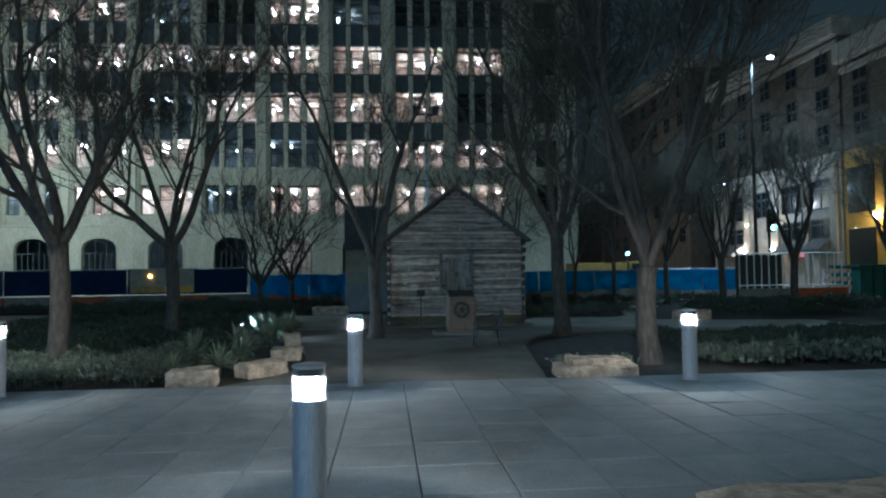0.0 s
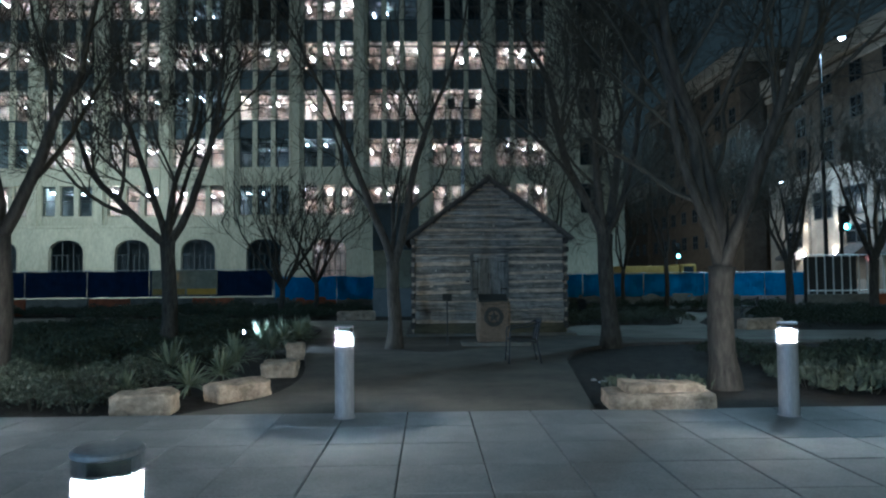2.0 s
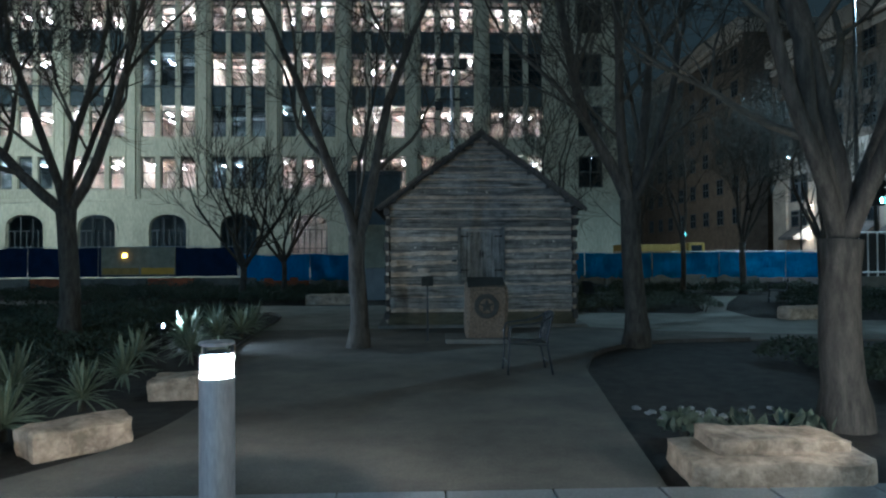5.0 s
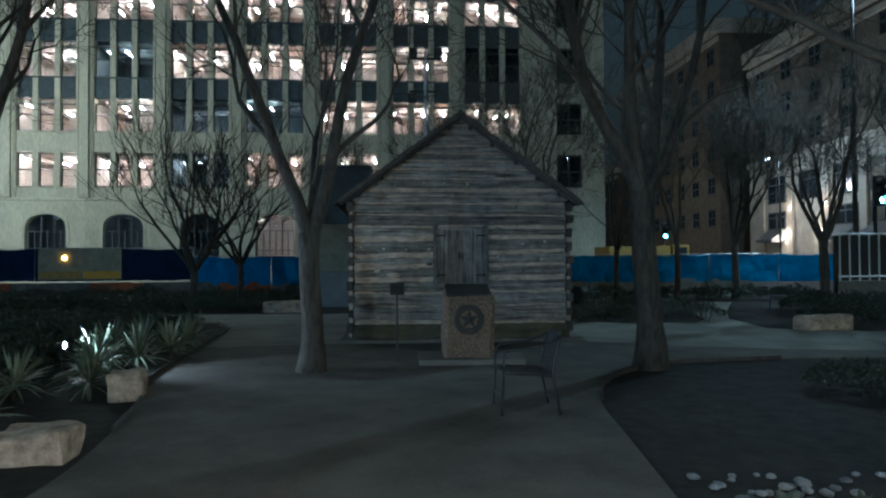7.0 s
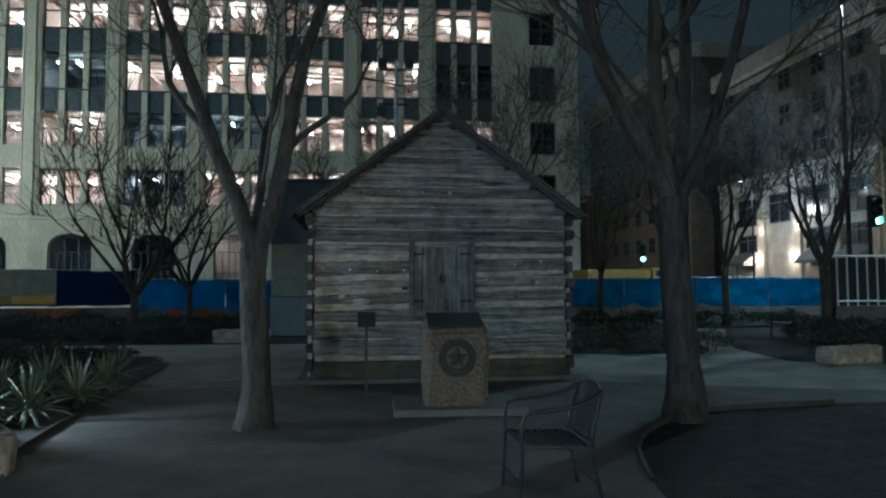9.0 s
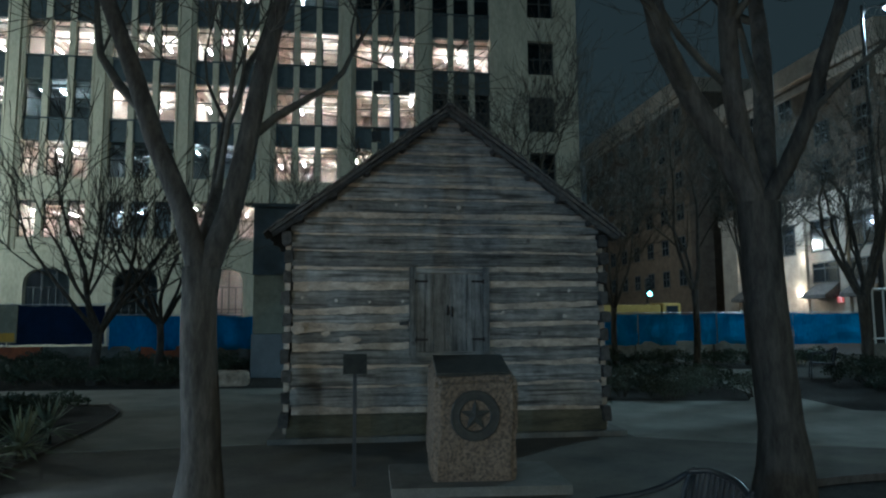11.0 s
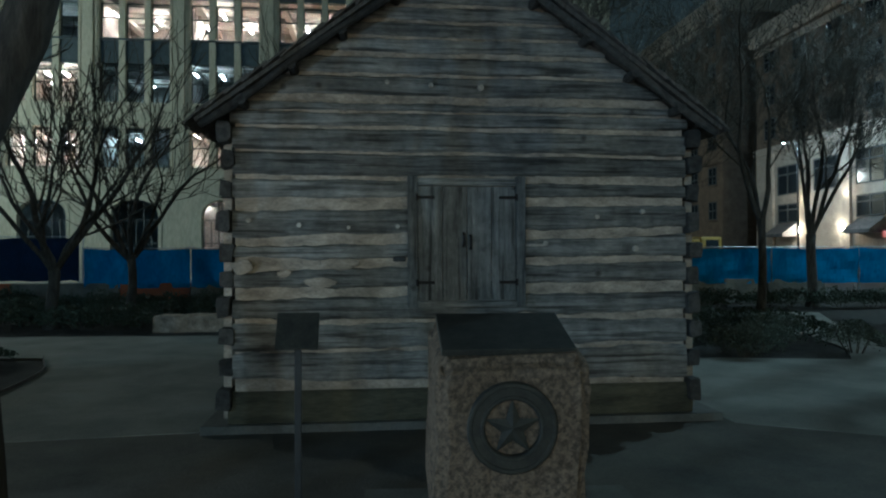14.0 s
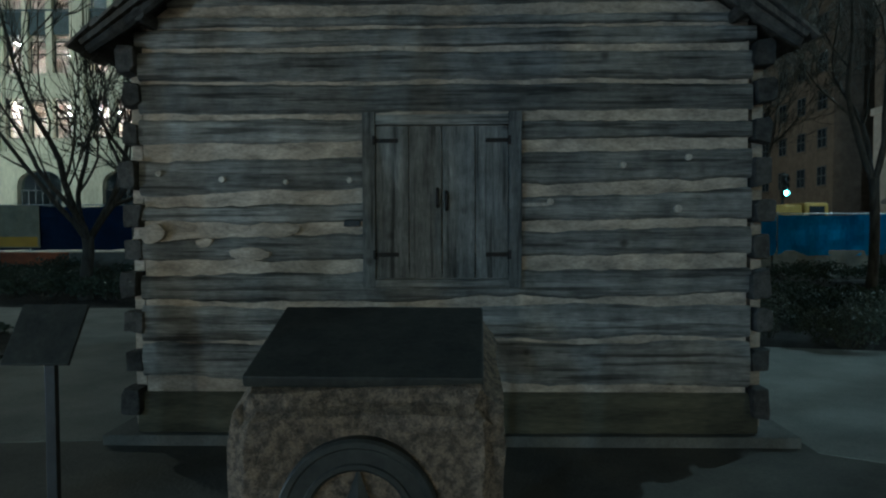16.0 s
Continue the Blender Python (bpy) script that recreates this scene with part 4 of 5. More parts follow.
def tree(x, y, seed, height, fork, spread, trunk_r, limbs=4, levels=5, lean=(0, 0), fan=3, thin=0.004, dirs=(), label="tall bare tree with grey bark in the planting bed"):
    ob = thing("bare_tree", (x, y, -0.03), 0)
    tagged(ob, label, "tree", "bare trees")
    lines = grow(seed, height, fork, spread, trunk_r, limbs, levels, lean, fan, dirs)
    piece("trunk", tube_mesh("trunk", [(p, r, 14) for p, r, lv in lines if lv == -1], M_BARK), ob, Matrix())
    for p, r, lv in lines:
        if lv == 0:
            piece("limb", tube_mesh("limb", [(p, r, 9)], M_BARK), ob, Matrix())
    for p, r, lv in lines:
        if lv == 1:
            piece("branch", tube_mesh("branch", [(p, r, 6)], M_TWIG), ob, Matrix())
    tagged(piece("crown", tube_mesh("crown", [(p, [max(q, thin) for q in r], 4 if lv < 3 else 3) for p, r, lv in lines if lv >= 2], M_TWIG), ob, Matrix()), kind="stuff")
    return ob


for args in TREES:
    tree(*args[0], **args[1])


def leaf_stuff(name, spots, material, label, category="shrub", leaf=0.035, count=900, seed=1, up=0.0):
    """Shrubs of many small folded leaves on stems: spots are (x, y, radius, height)."""
    rnd = random.Random(seed)
    for x, y, r, h in spots:
        verts, faces = [], []
        for _ in range(int(count * (r / 0.5) ** 2)):
            a, q = rnd.uniform(0, 6.283), math.sqrt(rnd.random())
            lump = 0.75 + 0.35 * noise.noise(Vector((x + r * q * math.cos(a), y + r * q * math.sin(a), seed)) * 2.5)
            zt = h * lump * math.sqrt(max(0.05, 1 - 0.75 * q * q))
            z = zt * (1 - abs(rnd.gauss(0, 0.22)))
            if z < 0:
                continue
            c = Vector((r * q * math.cos(a), r * q * math.sin(a), z))
            d = Vector((rnd.gauss(0, 1), rnd.gauss(0, 1), rnd.gauss(0.3 + up, 0.7))).normalized()
            s = d.cross(Vector((rnd.gauss(0, 1), rnd.gauss(0, 1), rnd.gauss(0, 1)))).normalized()
            ln, wd = leaf * rnd.uniform(0.8, 1.8), leaf * rnd.uniform(0.3, 0.55)
            k = len(verts)
            nrm = d.cross(s) * wd * 0.4
            verts += [c, c + d * ln * 0.5 + s * wd + nrm, c + d * ln, c + d * ln * 0.5 - s * wd + nrm]
            faces += [(k, k + 1, k + 2), (k, k + 2, k + 3)]
        stems = []
        ob = thing(name, (x, y, -0.035), 0)
        tagged(ob, label, category, "bed shrubs")
        for _ in range(10):
            a, q = rnd.uniform(0, 6.283), r * 0.7 * math.sqrt(rnd.random())
            stems.append(([Vector((q * 0.3 * math.cos(a), q * 0.3 * math.sin(a), 0)), Vector((q * 0.7 * math.cos(a), q * 0.7 * math.sin(a), h * 0.4)), Vector((q * math.cos(a), q * math.sin(a), h * 0.75))], [0.008, 0.006, 0.003], 4))
        tagged(piece("foliage", mesh_of("foliage", [tuple(v) for v in verts], faces, material), ob, Matrix()), kind="stuff")
        piece("woody_base", tube_mesh("woody_base", stems, M_TWIG), ob, Matrix())


def yucca_mesh(seed, n=72, length=0.58):
    rnd = random.Random(seed)
    verts, faces = [], []
    for i in range(n):
        a = rnd.uniform(0, 6.283)
        lift = rnd.uniform(-0.05, 1.4)
        ln = length * rnd.uniform(0.7, 1.15)
        w = 0.021 * rnd.uniform(0.8, 1.25)
        d = Vector((math.cos(a) * math.cos(lift), math.sin(a) * math.cos(lift), math.sin(lift)))
        s = Vector((-math.sin(a), math.cos(a), 0))
        p = Vector((0, 0, 0.14 + 0.08 * rnd.random()))
        k = len(verts)
        for j in range(5):
            t = j / 4
            q = p + d * ln * t - Vector((0, 0, 0.36 * ln * t * t * math.cos(lift)))
            ww = w * (0.7 + 0.6 * t) * (1 - t ** 3)
            up = d.cross(s) * ww * 0.5
            verts += [tuple(q - s * ww - up), tuple(q), tuple(q + s * ww - up)]
        for j in range(4):
            b = k + 3 * j
            faces += [(b, b + 1, b + 4, b + 3), (b + 1, b + 2, b + 5, b + 4)]
    return mesh_of("rosette", verts, faces, M_YUCCA)


YM = [yucca_mesh(s) for s in (1, 2, 3, 4)]
for i, (x, y, s) in enumerate(YUCCAS):
    ob = thing("yucca", (x, y, -0.04), i * 77)
    tagged(ob, "spiky green yucca clump in the mulched bed", "yucca", "yuccas")
    tagged(piece("rosette", YM[i % 4], ob, Matrix.Scale(s, 4)), kind="stuff")
    part("crown", lathe([(0, 0), (0.05 * s, 0), (0.04 * s, 0.12 * s), (0, 0.14 * s)], 10), M_TWIG, ob)

leaf_stuff("leafy_shrub", SHRUBS_NEAR, M_LEAF, "low leafy evergreen shrub with small pale-edged leaves", seed=3, leaf=0.032, count=1500)
leaf_stuff("dark_shrub", SHRUBS_FAR, M_LEAFD, "dark rounded evergreen shrub in the mulched bed", seed=9, leaf=0.055, count=420)
leaf_stuff("grassy_plant", GRASSY, M_LEAF, "strappy low grass-like plant in the mulched bed", "plant", seed=14, leaf=0.11, count=260, up=1.4)

# garden spot lamp
SPOT = thing("garden_spot_lamp", (-3.74, 18.05, -0.03), 0)
tagged(SPOT, "small lit garden spot lamp on a stake among yuccas", "spot lamp")
part("stake", tube([(0, 0, 0), (0, 0, 0.40)], 0.010, 8), M_BLACK, SPOT)
aim = Matrix.Translation((0, 0, 0.43)) @ Vector((0.80, -0.25, 0.05)).normalized().to_track_quat("Z", "Y").to_matrix().to_4x4()
part("housing", lathe([(0, -0.09), (0.035, -0.085), (0.05, 0.0), (0.053, 0.05), (0.046, 0.05), (0.044, 0.01), (0, 0.005)], 20, m=aim), M_BLACK, SPOT)
part("lamp_lens", lathe([(0, 0.022), (0.044, 0.022), (0.03, 0.032), (0, 0.035)], 20, m=aim), G_STREET, SPOT, "bright white lens")
spot = lamp("garden_spot_light", (-3.65, 18.02, 0.42), 140, (0.85, 0.93, 1.0), 0.03)
spot.data.type = "SPOT"
spot.data.spot_size, spot.data.spot_blend = radians(110), 0.6
spot.matrix_basis = look((-3.65, 18.02, 0.42), (-2.85, 18.25, 0.62))

# ---------------------------------------------------------------- office building
OFFICE = thing("office_building", (0, 57, 0))
tagged(OFFICE, "pale limestone office building with lit windows and dark spandrels", "building")
BAY0, PERIOD, WIDE = -35.36, 5.19, 4.0
ROWZ = [(6.84, 9.25), (10.70, 13.05), (14.50, 17.05), (18.57, 21.0), (22.70, 25.0), (26.7, 29.0)]
NB = 9
EAST = 16.4
bays = [BAY0 + PERIOD * i for i in range(NB)]
# piers run the whole height above the base, as separate parts
for i in range(NB + 1):
    x0 = bays[i - 1] + WIDE if i else bays[0] - 9.0
    x1 = bays[i] if i < NB else 12.85
    pier = part("pier", box(x0, x1, 0, 0.7, 6.0, 32.0, 0.04), M_STONE, OFFICE)
    if 0 < i < NB:
        pil = part("pilaster", box(x0 + 0.28, x1 - 0.28, -0.18, 0.004, 6.3, 32.0, 0.04), M_STONE, OFFICE)
        for xr in (x0 + 0.10, x1 - 0.18):
            part("pier_rib", box(xr, xr + 0.08, -0.07, 0.003, 6.3, 32.0), M_STONE, pier)
        part("pilaster_foot", box(x0 + 0.22, x1 - 0.22, -0.24, 0.0, 6.07, 6.29, 0.03), M_STONE, pil)
part("pier", box(14.75, EAST, 0, 0.7, 6.0, 32.0, 0.04), M_STONE, OFFICE)
for i, (z0, z1) in enumerate(ROWZ):
    low = ROWZ[i - 1][1] if i else 6.0
    part("corner_panel", box(12.85, 14.75, 0.0, 0.7, low + 0.004, z0 - 0.004), M_STONE, OFFICE)
part("corner_panel", box(12.85, 14.75, 0.0, 0.7, ROWZ[-1][1], 32.0), M_STONE, OFFICE)
part("side_wall", box(EAST - 0.6, EAST - 0.004, 0.7, 40, 0, 32.0), M_STONE, OFFICE)
part("side_wall", box(-44.36, -43.8, 0.7, 40, 0, 32.0), M_STONE, OFFICE)
part("rear_wall", box(-44.3, EAST, 40, 40.5, 0, 32.0), M_STONE, OFFICE)
part("roof", box(-44.3, EAST, 0.2, 40, 32.0, 32.4), M_PAVE, OFFICE)
part("parapet", box(-44.36, EAST + 0.1, -0.25, 0.5, 32.0, 33.2, 0.06), M_STONE, OFFICE)
part("string_course", box(-44.36, EAST + 0.06, -0.10, 0.0, 5.86, 6.06, 0.03), M_STONE, OFFICE)

# base storey with arched windows
ARCHES = [BAY0 + PERIOD * i + 2.02 for i in range(NB)]


def arch_outline(cx, w, z0, zs, zt, n=10):
    pts = [(cx - w, z0), (cx - w, zs)]
    for k in range(1, n):
        a = math.pi * (1 - k / n)
        pts.append((cx + w * math.cos(a), zs + (zt - zs) * math.sin(a) ** 0.8))
    return pts + [(cx + w, zs), (cx + w, z0)]


for i, cx in enumerate(ARCHES):
    x0, x1 = cx - PERIOD / 2, cx + PERIOD / 2
    if i == 0:
        x0 = -44.36
    if i == NB - 1:
        x1 = EAST - 0.004
    o = arch_outline(cx, 1.36, 0.9, 3.95, 4.95)
    bm = bmesh.new()
    ring = {}
    for y in (0.0, 0.6):
        a = [bm.verts.new((x, y, z)) for x, z in o]
        c = [bm.verts.new(p) for p in ((x0, y, 0.12), (x0, y, 5.86), (x1, y, 5.86), (x1, y, 0.12))]
        ring[y] = a
        h = len(a) // 2
        bm.faces.new([c[0], c[1], *[a[k] for k in range(h, -1, -1)]])
        bm.faces.new([c[1], c[2], *[a[k] for k in range(len(a) - 1, h - 1, -1)]])
        bm.faces.new([c[2], c[3], a[-1]])
        bm.faces.new([c[3], c[0], a[0], a[-1]])
    for k in range(len(o)):
        j = (k + 1) % len(o)
        bm.faces.new((ring[0.0][k], ring[0.0][j], ring[0.6][j], ring[0.6][k]))
    bmesh.ops.recalc_face_normals(bm, faces=bm.faces[:])
    part("base_wall", bm, M_STONE, OFFICE)
    sur = arch_outline(cx, 1.36, 0.9, 3.95, 4.95)
    big = arch_outline(cx, 1.56, 0.9, 3.95, 5.17)
    bm = bmesh.new()
    for y in (-0.05, 0.05):
        a, b = [bm.verts.new((x, y, z)) for x, z in sur], [bm.verts.new((x, y, z)) for x, z in big]
        for k in range(len(a) - 1):
            bm.faces.new((a[k], a[k + 1], b[k + 1], b[k]))
    bm.verts.ensure_lookup_table()
    n = len(sur)
    for k in range(n - 1):
        bm.faces.new((bm.verts[k], bm.verts[k + 1], bm.verts[2 * n + k + 1], bm.verts[2 * n + k]))
        bm.faces.new((bm.verts[n + k], bm.verts[n + k + 1], bm.verts[3 * n + k + 1], bm.verts[3 * n + k]))
    bmesh.ops.recalc_face_normals(bm, faces=bm.faces[:])
    part("arch_moulding", bm, M_STONE, OFFICE)
    w = part("arched_window", lattice((cx - 1.28, cx - 0.86, cx - 0.43, cx, cx + 0.43, cx + 0.86, cx + 1.28), (0.98, 2.35, 3.75), 0.28, 0.36, 0.07), M_FRAME, OFFICE, "dark arched window with glazing bars")
    for x in (cx - 0.43, cx + 0.43):
        part("fan_bar", box(x - 0.035, x + 0.035, 0.29, 0.35, 3.79, 4.75), M_FRAME, w)
    o2 = arch_outline(cx, 1.34, 0.92, 3.95, 4.93)
    bm = bmesh.new()
    bm.faces.new([bm.verts.new((x, 0.33, z)) for x, z in o2])
    part("pane", bm, M_DKGLASS, w)

UNLIT = {(1, 0), (4, 1), (5, 1), (3, 2), (8, 2), (8, 4), (4, 0), (0, 1), (3, 4), (4, 4), (6, 4), (7, 4)}
DARK = {(8, 2), (8, 4), (4, 4), (7, 4)}
room_rnd = random.Random(21)


def room(x0, x1, z0, z1, lit, depth=7.0):
    """A real room behind the windows: floor, ceiling, walls, ceiling beams and lamps; unlit ones get darker plaster."""
    bm = bmesh.new()
    c = [bm.verts.new(p) for p in ((x0, 0.72, z0), (x1, 0.72, z0), (x1, depth, z0), (x0, depth, z0), (x0, 0.72, z1), (x1, 0.72, z1), (x1, depth, z1), (x0, depth, z1))]
    for f in ((0, 1, 2, 3), (7, 6, 5, 4), (3, 2, 6, 7), (0, 3, 7, 4), (2, 1, 5, 6)):
        bm.faces.new([c[k] for k in f])
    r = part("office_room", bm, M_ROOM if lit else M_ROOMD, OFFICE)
    bm = bmesh.new()
    for y in (2.0, 3.9, 5.8):
        box(x0 + 0.01, x1 - 0.01, y, y + 0.22, z1 - 0.26, z1 - 0.004, 0, bm)
    box(x0 + 0.6, x0 + 0.95, 1.0, depth - 0.01, z1 - 0.55, z1 - 0.27, 0, bm)
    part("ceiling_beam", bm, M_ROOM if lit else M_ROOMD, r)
    for k in range(4 if lit else (1 if depth == 5.0 else 2)):
        if lit is not None:
            x, y = x0 + (x1 - x0) * (0.14 + 0.24 * k + room_rnd.uniform(-0.06, 0.06)), room_rnd.uniform(1.3, 5.5)
            ln = room_rnd.uniform(0.55, 0.75)
            # ground-floor tubes are added fill, set behind the piers out of sight
            if depth == 5.0:
                x = x0 + 0.4 if k % 2 else x1 - 0.4
            z = z1 - room_rnd.uniform(0.42, 0.6)
            t = part("tube_and_fill_lamp", box(x - 0.045, x + 0.045, y - ln * 0.85, y + ln * 0.85, z - 0.03, z + 0.03, 0.01), G_TUBE if lit else G_DIM, r, "lit white ceiling tube, added fill in dim rooms")
    return r


for i, bx in enumerate(bays):
    for j, (z0, z1) in enumerate(ROWZ[:5]):
        lit = None if (i, j) in DARK else (i, j) not in UNLIT
        low = ROWZ[j - 1][1] if j else None
        if j and not (j == 1):
            part("spandrel", box(bx, bx + WIDE, 0.22, 0.6, low - 0.25 + 0.25, z0, 0.0), M_SPAN, OFFICE, "dark metal spandrel panel")
        elif j == 1:
            part("spandrel_stone", box(bx, bx + WIDE, 0.10, 0.6, low, z0, 0.02), M_STONE, OFFICE)
        room(bx - 0.55, bx + WIDE + 0.55, z0 - 0.55, z1 + 0.25, lit)
        for k in range(2):
            x = bx + (1.08 if k == 0 else 2.54)
            part("mullion", box(x, x + 0.38, 0.05, 0.55, z0 if j else 6.84, z1, 0.02), M_STONE, OFFICE)
            if j > 1:
                part("mullion", box(x, x + 0.38, 0.05, 0.215, low, z0, 0.02), M_STONE, OFFICE)
        part("sill", box(bx, bx + WIDE, 0.02, 0.22, z0 - 0.12, z0, 0.02), M_STONE if j < 2 else M_SPAN, OFFICE)
        for k in range(3):
            x0 = bx + (0, 1.46, 2.92)[k]
            w = part("window", lattice((x0 + 0.03, x0 + 1.05), (z0 + 0.03, (z0 + z1) / 2, z1 - 0.42 if j else z1 - 0.1), 0.31, 0.38, 0.06), M_FRAME, OFFICE, "sash window with a dark frame")
            # lampless rooms also get dark glass, which puts their darkness into the tint
            pane = part("pane", box(x0 + 0.06, x0 + 1.02, 0.335, 0.345, z0 + 0.06, z1), M_DKGLASS if lit is None else M_GLASS, w)
            pane.visible_shadow = False
    part("spandrel_stone", box(bx, bx + WIDE, 0.10, 0.6, 6.0, 6.84 - 0.12, 0.02), M_STONE, OFFICE)
    part("spandrel", box(bx, bx + WIDE, 0.22, 0.6, 25.0, 32.0), M_SPAN, OFFICE)
for j, (z0, z1) in enumerate(ROWZ):
    w = part("window", lattice((12.90, 13.80, 14.70), (z0 + 0.05, (z0 + z1) / 2, z1 - 0.05), 0.30, 0.40, 0.09), M_FRAME, OFFICE, "dark sash window at the building's corner")
    part("pane", box(12.95, 14.65, 0.34, 0.35, z0 + 0.08, z1 - 0.08), M_DKGLASS, w)
    room(12.4, 15.3, z0 - 0.55, z1 + 0.25, None, 4.0)
# ground-floor rooms behind the arches; one is lit, most others get dim fill
for i, cx in enumerate(ARCHES):
    room(cx - 2.4, cx + 2.4, 0.13, 5.4, True if i == 5 else (None if i in (1, 4) else False), 5.0)


# ---------------------------------------------------------------- brick buildings along the side street
def brick_block(name, y0, y1, top, base_mat, label, storeys, first=4.6):
    ob = thing(name, (41, 0, 0))
    tagged(ob, label, "building")
    part("wall", box(0.0, 14, y0, y1, first, top, 0.0), M_BRICK, ob)
    part("base_wall", box(-0.08, 14, y0, y1, 0.1, first - 0.004, 0.0), base_mat, ob)
    part("cornice", box(-0.75, 14, y0 - 0.3, y1 + 0.3, top - 0.9, top + 0.9, 0.15), M_CREAM, ob, "pale projecting stone cornice")
    part("cornice_band", box(-0.3, 0.0, y0, y1, top - 1.9, top - 1.3, 0.05), M_CREAM, ob)
    n = int((y1 - y0) / 4.2)
    for s in range(storeys):
        z0 = first + 1.1 + s * (top - 1.6 - first) / storeys
        for k in range(n):
            y = y0 + (y1 - y0) * (k + 0.5) / n
            w = part("window", lattice((y - 0.89, y, y + 0.89), (z0 + 0.06, z0 + 1.06, z0 + 2.06), -0.07, 0.04, 0.12, True), M_FRAME, ob, "dark sash window")
            part("pane", box(-0.03, -0.012, y - 0.83, y + 0.83, z0 + 0.05, z0 + 2.0), M_PANE, w)
            part("sill", box(-0.18, 0.02, y - 1.1, y + 1.1, z0 - 0.2, z0 - 0.01, 0.03), M_BRICK, w)
    return ob


M_PANE = mat("night_window_pane", (0.02, 0.025, 0.03), (0.012, 0.015, 0.018), 0.08, scale=0.6, bump=0.02, spec=0.6)
brick_block("brick_building", 89, 125, 30.4, M_BRICK, "tall dark brown brick building with a pale cornice", 6)
mid_block = brick_block("brick_building", 58, 82, 23.8, M_CREAM, "brown brick building with a lit cream stone base", 3, 12.0)
near_block = brick_block("painted_building", 34, 57.6, 21.0, M_OCHRE, "street-corner building with an ochre painted shopfront", 3, 12.2)
brick_block("brick_building", 127, 190, 18.0, M_BRICK, "low dark brick building far down the street", 3)
for y in (59.0, 63.2, 68.3, 73.9, 79.2):
    part("pilaster", box(-0.34, -0.084, y - 0.45, y + 0.45, 0.14, 11.6, 0.04), M_CREAM, mid_block)
part("string_course", box(-0.40, -0.084, 58.0, 82.0, 11.62, 12.3, 0.05), M_CREAM, mid_block)
for y in (60.9, 65.7, 71.1, 76.6):
    for z, h in ((7.4, 2.7), (4.7, 1.7)):
        if h < 2 and y == 71.1:
            continue
        w = part("office_window", lattice((y - 1.55, y, y + 1.55), (z, z + 0.7 * h, z + h), -0.16, -0.05, 0.12, True), M_FRAME, mid_block, "dark framed window in the cream base")
        part("pane", box(-0.115, -0.085, y - 1.5, y + 1.5, z + 0.05, z + h - 0.05), M_PANE, w)
door = part("door_surround", sheet(arch_outline(0, 1.75, 0, 2.6, 4.35), 0, 0.10), M_CREAM, mid_block, "pale arched stone surround")
door.matrix_basis = Matrix.Translation((-0.09, 71.1, 0.15)) @ Matrix.Rotation(math.pi / 2, 4, "Z") @ Matrix.Rotation(math.pi / 2, 4, "X")
part("arched_door", sheet(arch_outline(0, 1.3, 0, 2.6, 3.9), 0.10, 0.16), M_PANE, mid_block, "dark arched doorway").matrix_basis = door.matrix_basis.copy()
for y in (36, 41, 46, 51, 55.5):
    part("shop_window", box(-0.16, -0.05, y - 1.7, y + 1.7, 0.9, 5.2, 0.03), M_PANE, near_block, "dark shop window")
    part("shop_window", box(-0.16, -0.05, y - 1.7, y + 1.7, 6.6, 10.6, 0.03), M_PANE, near_block, "dark upper shop window")
for y in (76.8, 65.6, 60.9):
    aw = bmesh.new()
    v = [aw.verts.new(p) for p in ((-0.1, y - 1.5, 4.6), (-0.1, y + 1.5, 4.6), (-1.5, y + 1.5, 3.6), (-1.5, y - 1.5, 3.6), (-1.5, y + 1.5, 3.3), (-1.5, y - 1.5, 3.3), (-0.1, y - 1.5, 3.3), (-0.1, y + 1.5, 3.3))]
    aw.faces.new(v[0:4]), aw.faces.new((v[3], v[2], v[4], v[5])), aw.faces.new((v[0], v[3], v[5], v[6])), aw.faces.new((v[1], v[7], v[4], v[2]))
    part("awning", aw, M_AWN, mid_block, "grey canvas awning")


def sconce(parent, y, z, watts, colour=(1.0, 0.74, 0.50), s=1.0):
    fitting = part("wall_lamp", box(-0.30, -0.08, y - 0.12, y + 0.12, z - 0.3, z - 0.12, 0.03), M_BLACK, parent, "lit wall lamp")
    part("lamp_glass", lathe([(0, z - 0.12), (0.2 * s, z - 0.12), (0.27 * s, z - 0.12 + 0.40 * s), (0, z - 0.12 + 0.48 * s)], 16, m=Matrix.Translation((-0.24, y, 0))), G_SCONCE, fitting, "glowing lamp glass")
    lamp("wall_lamp_light", (41 - 0.95, y, z + 0.1), watts, colour, 0.06)


part("sign_panel", box(-0.5, -0.2, 63.4, 64.0, 2.9, 3.4, 0.05), G_RED, mid_block, "small lit red sign")
sconce(mid_block, 74.5, 3.8, 95)
sconce(mid_block, 68.8, 3.75, 95)
sconce(mid_block, 73.9, 6.7, 42, s=0.45)
sconce(mid_block, 68.2, 6.75, 42, s=0.45)
sconce(near_block, 53.5, 6.0, 90, (1.0, 0.72, 0.2))

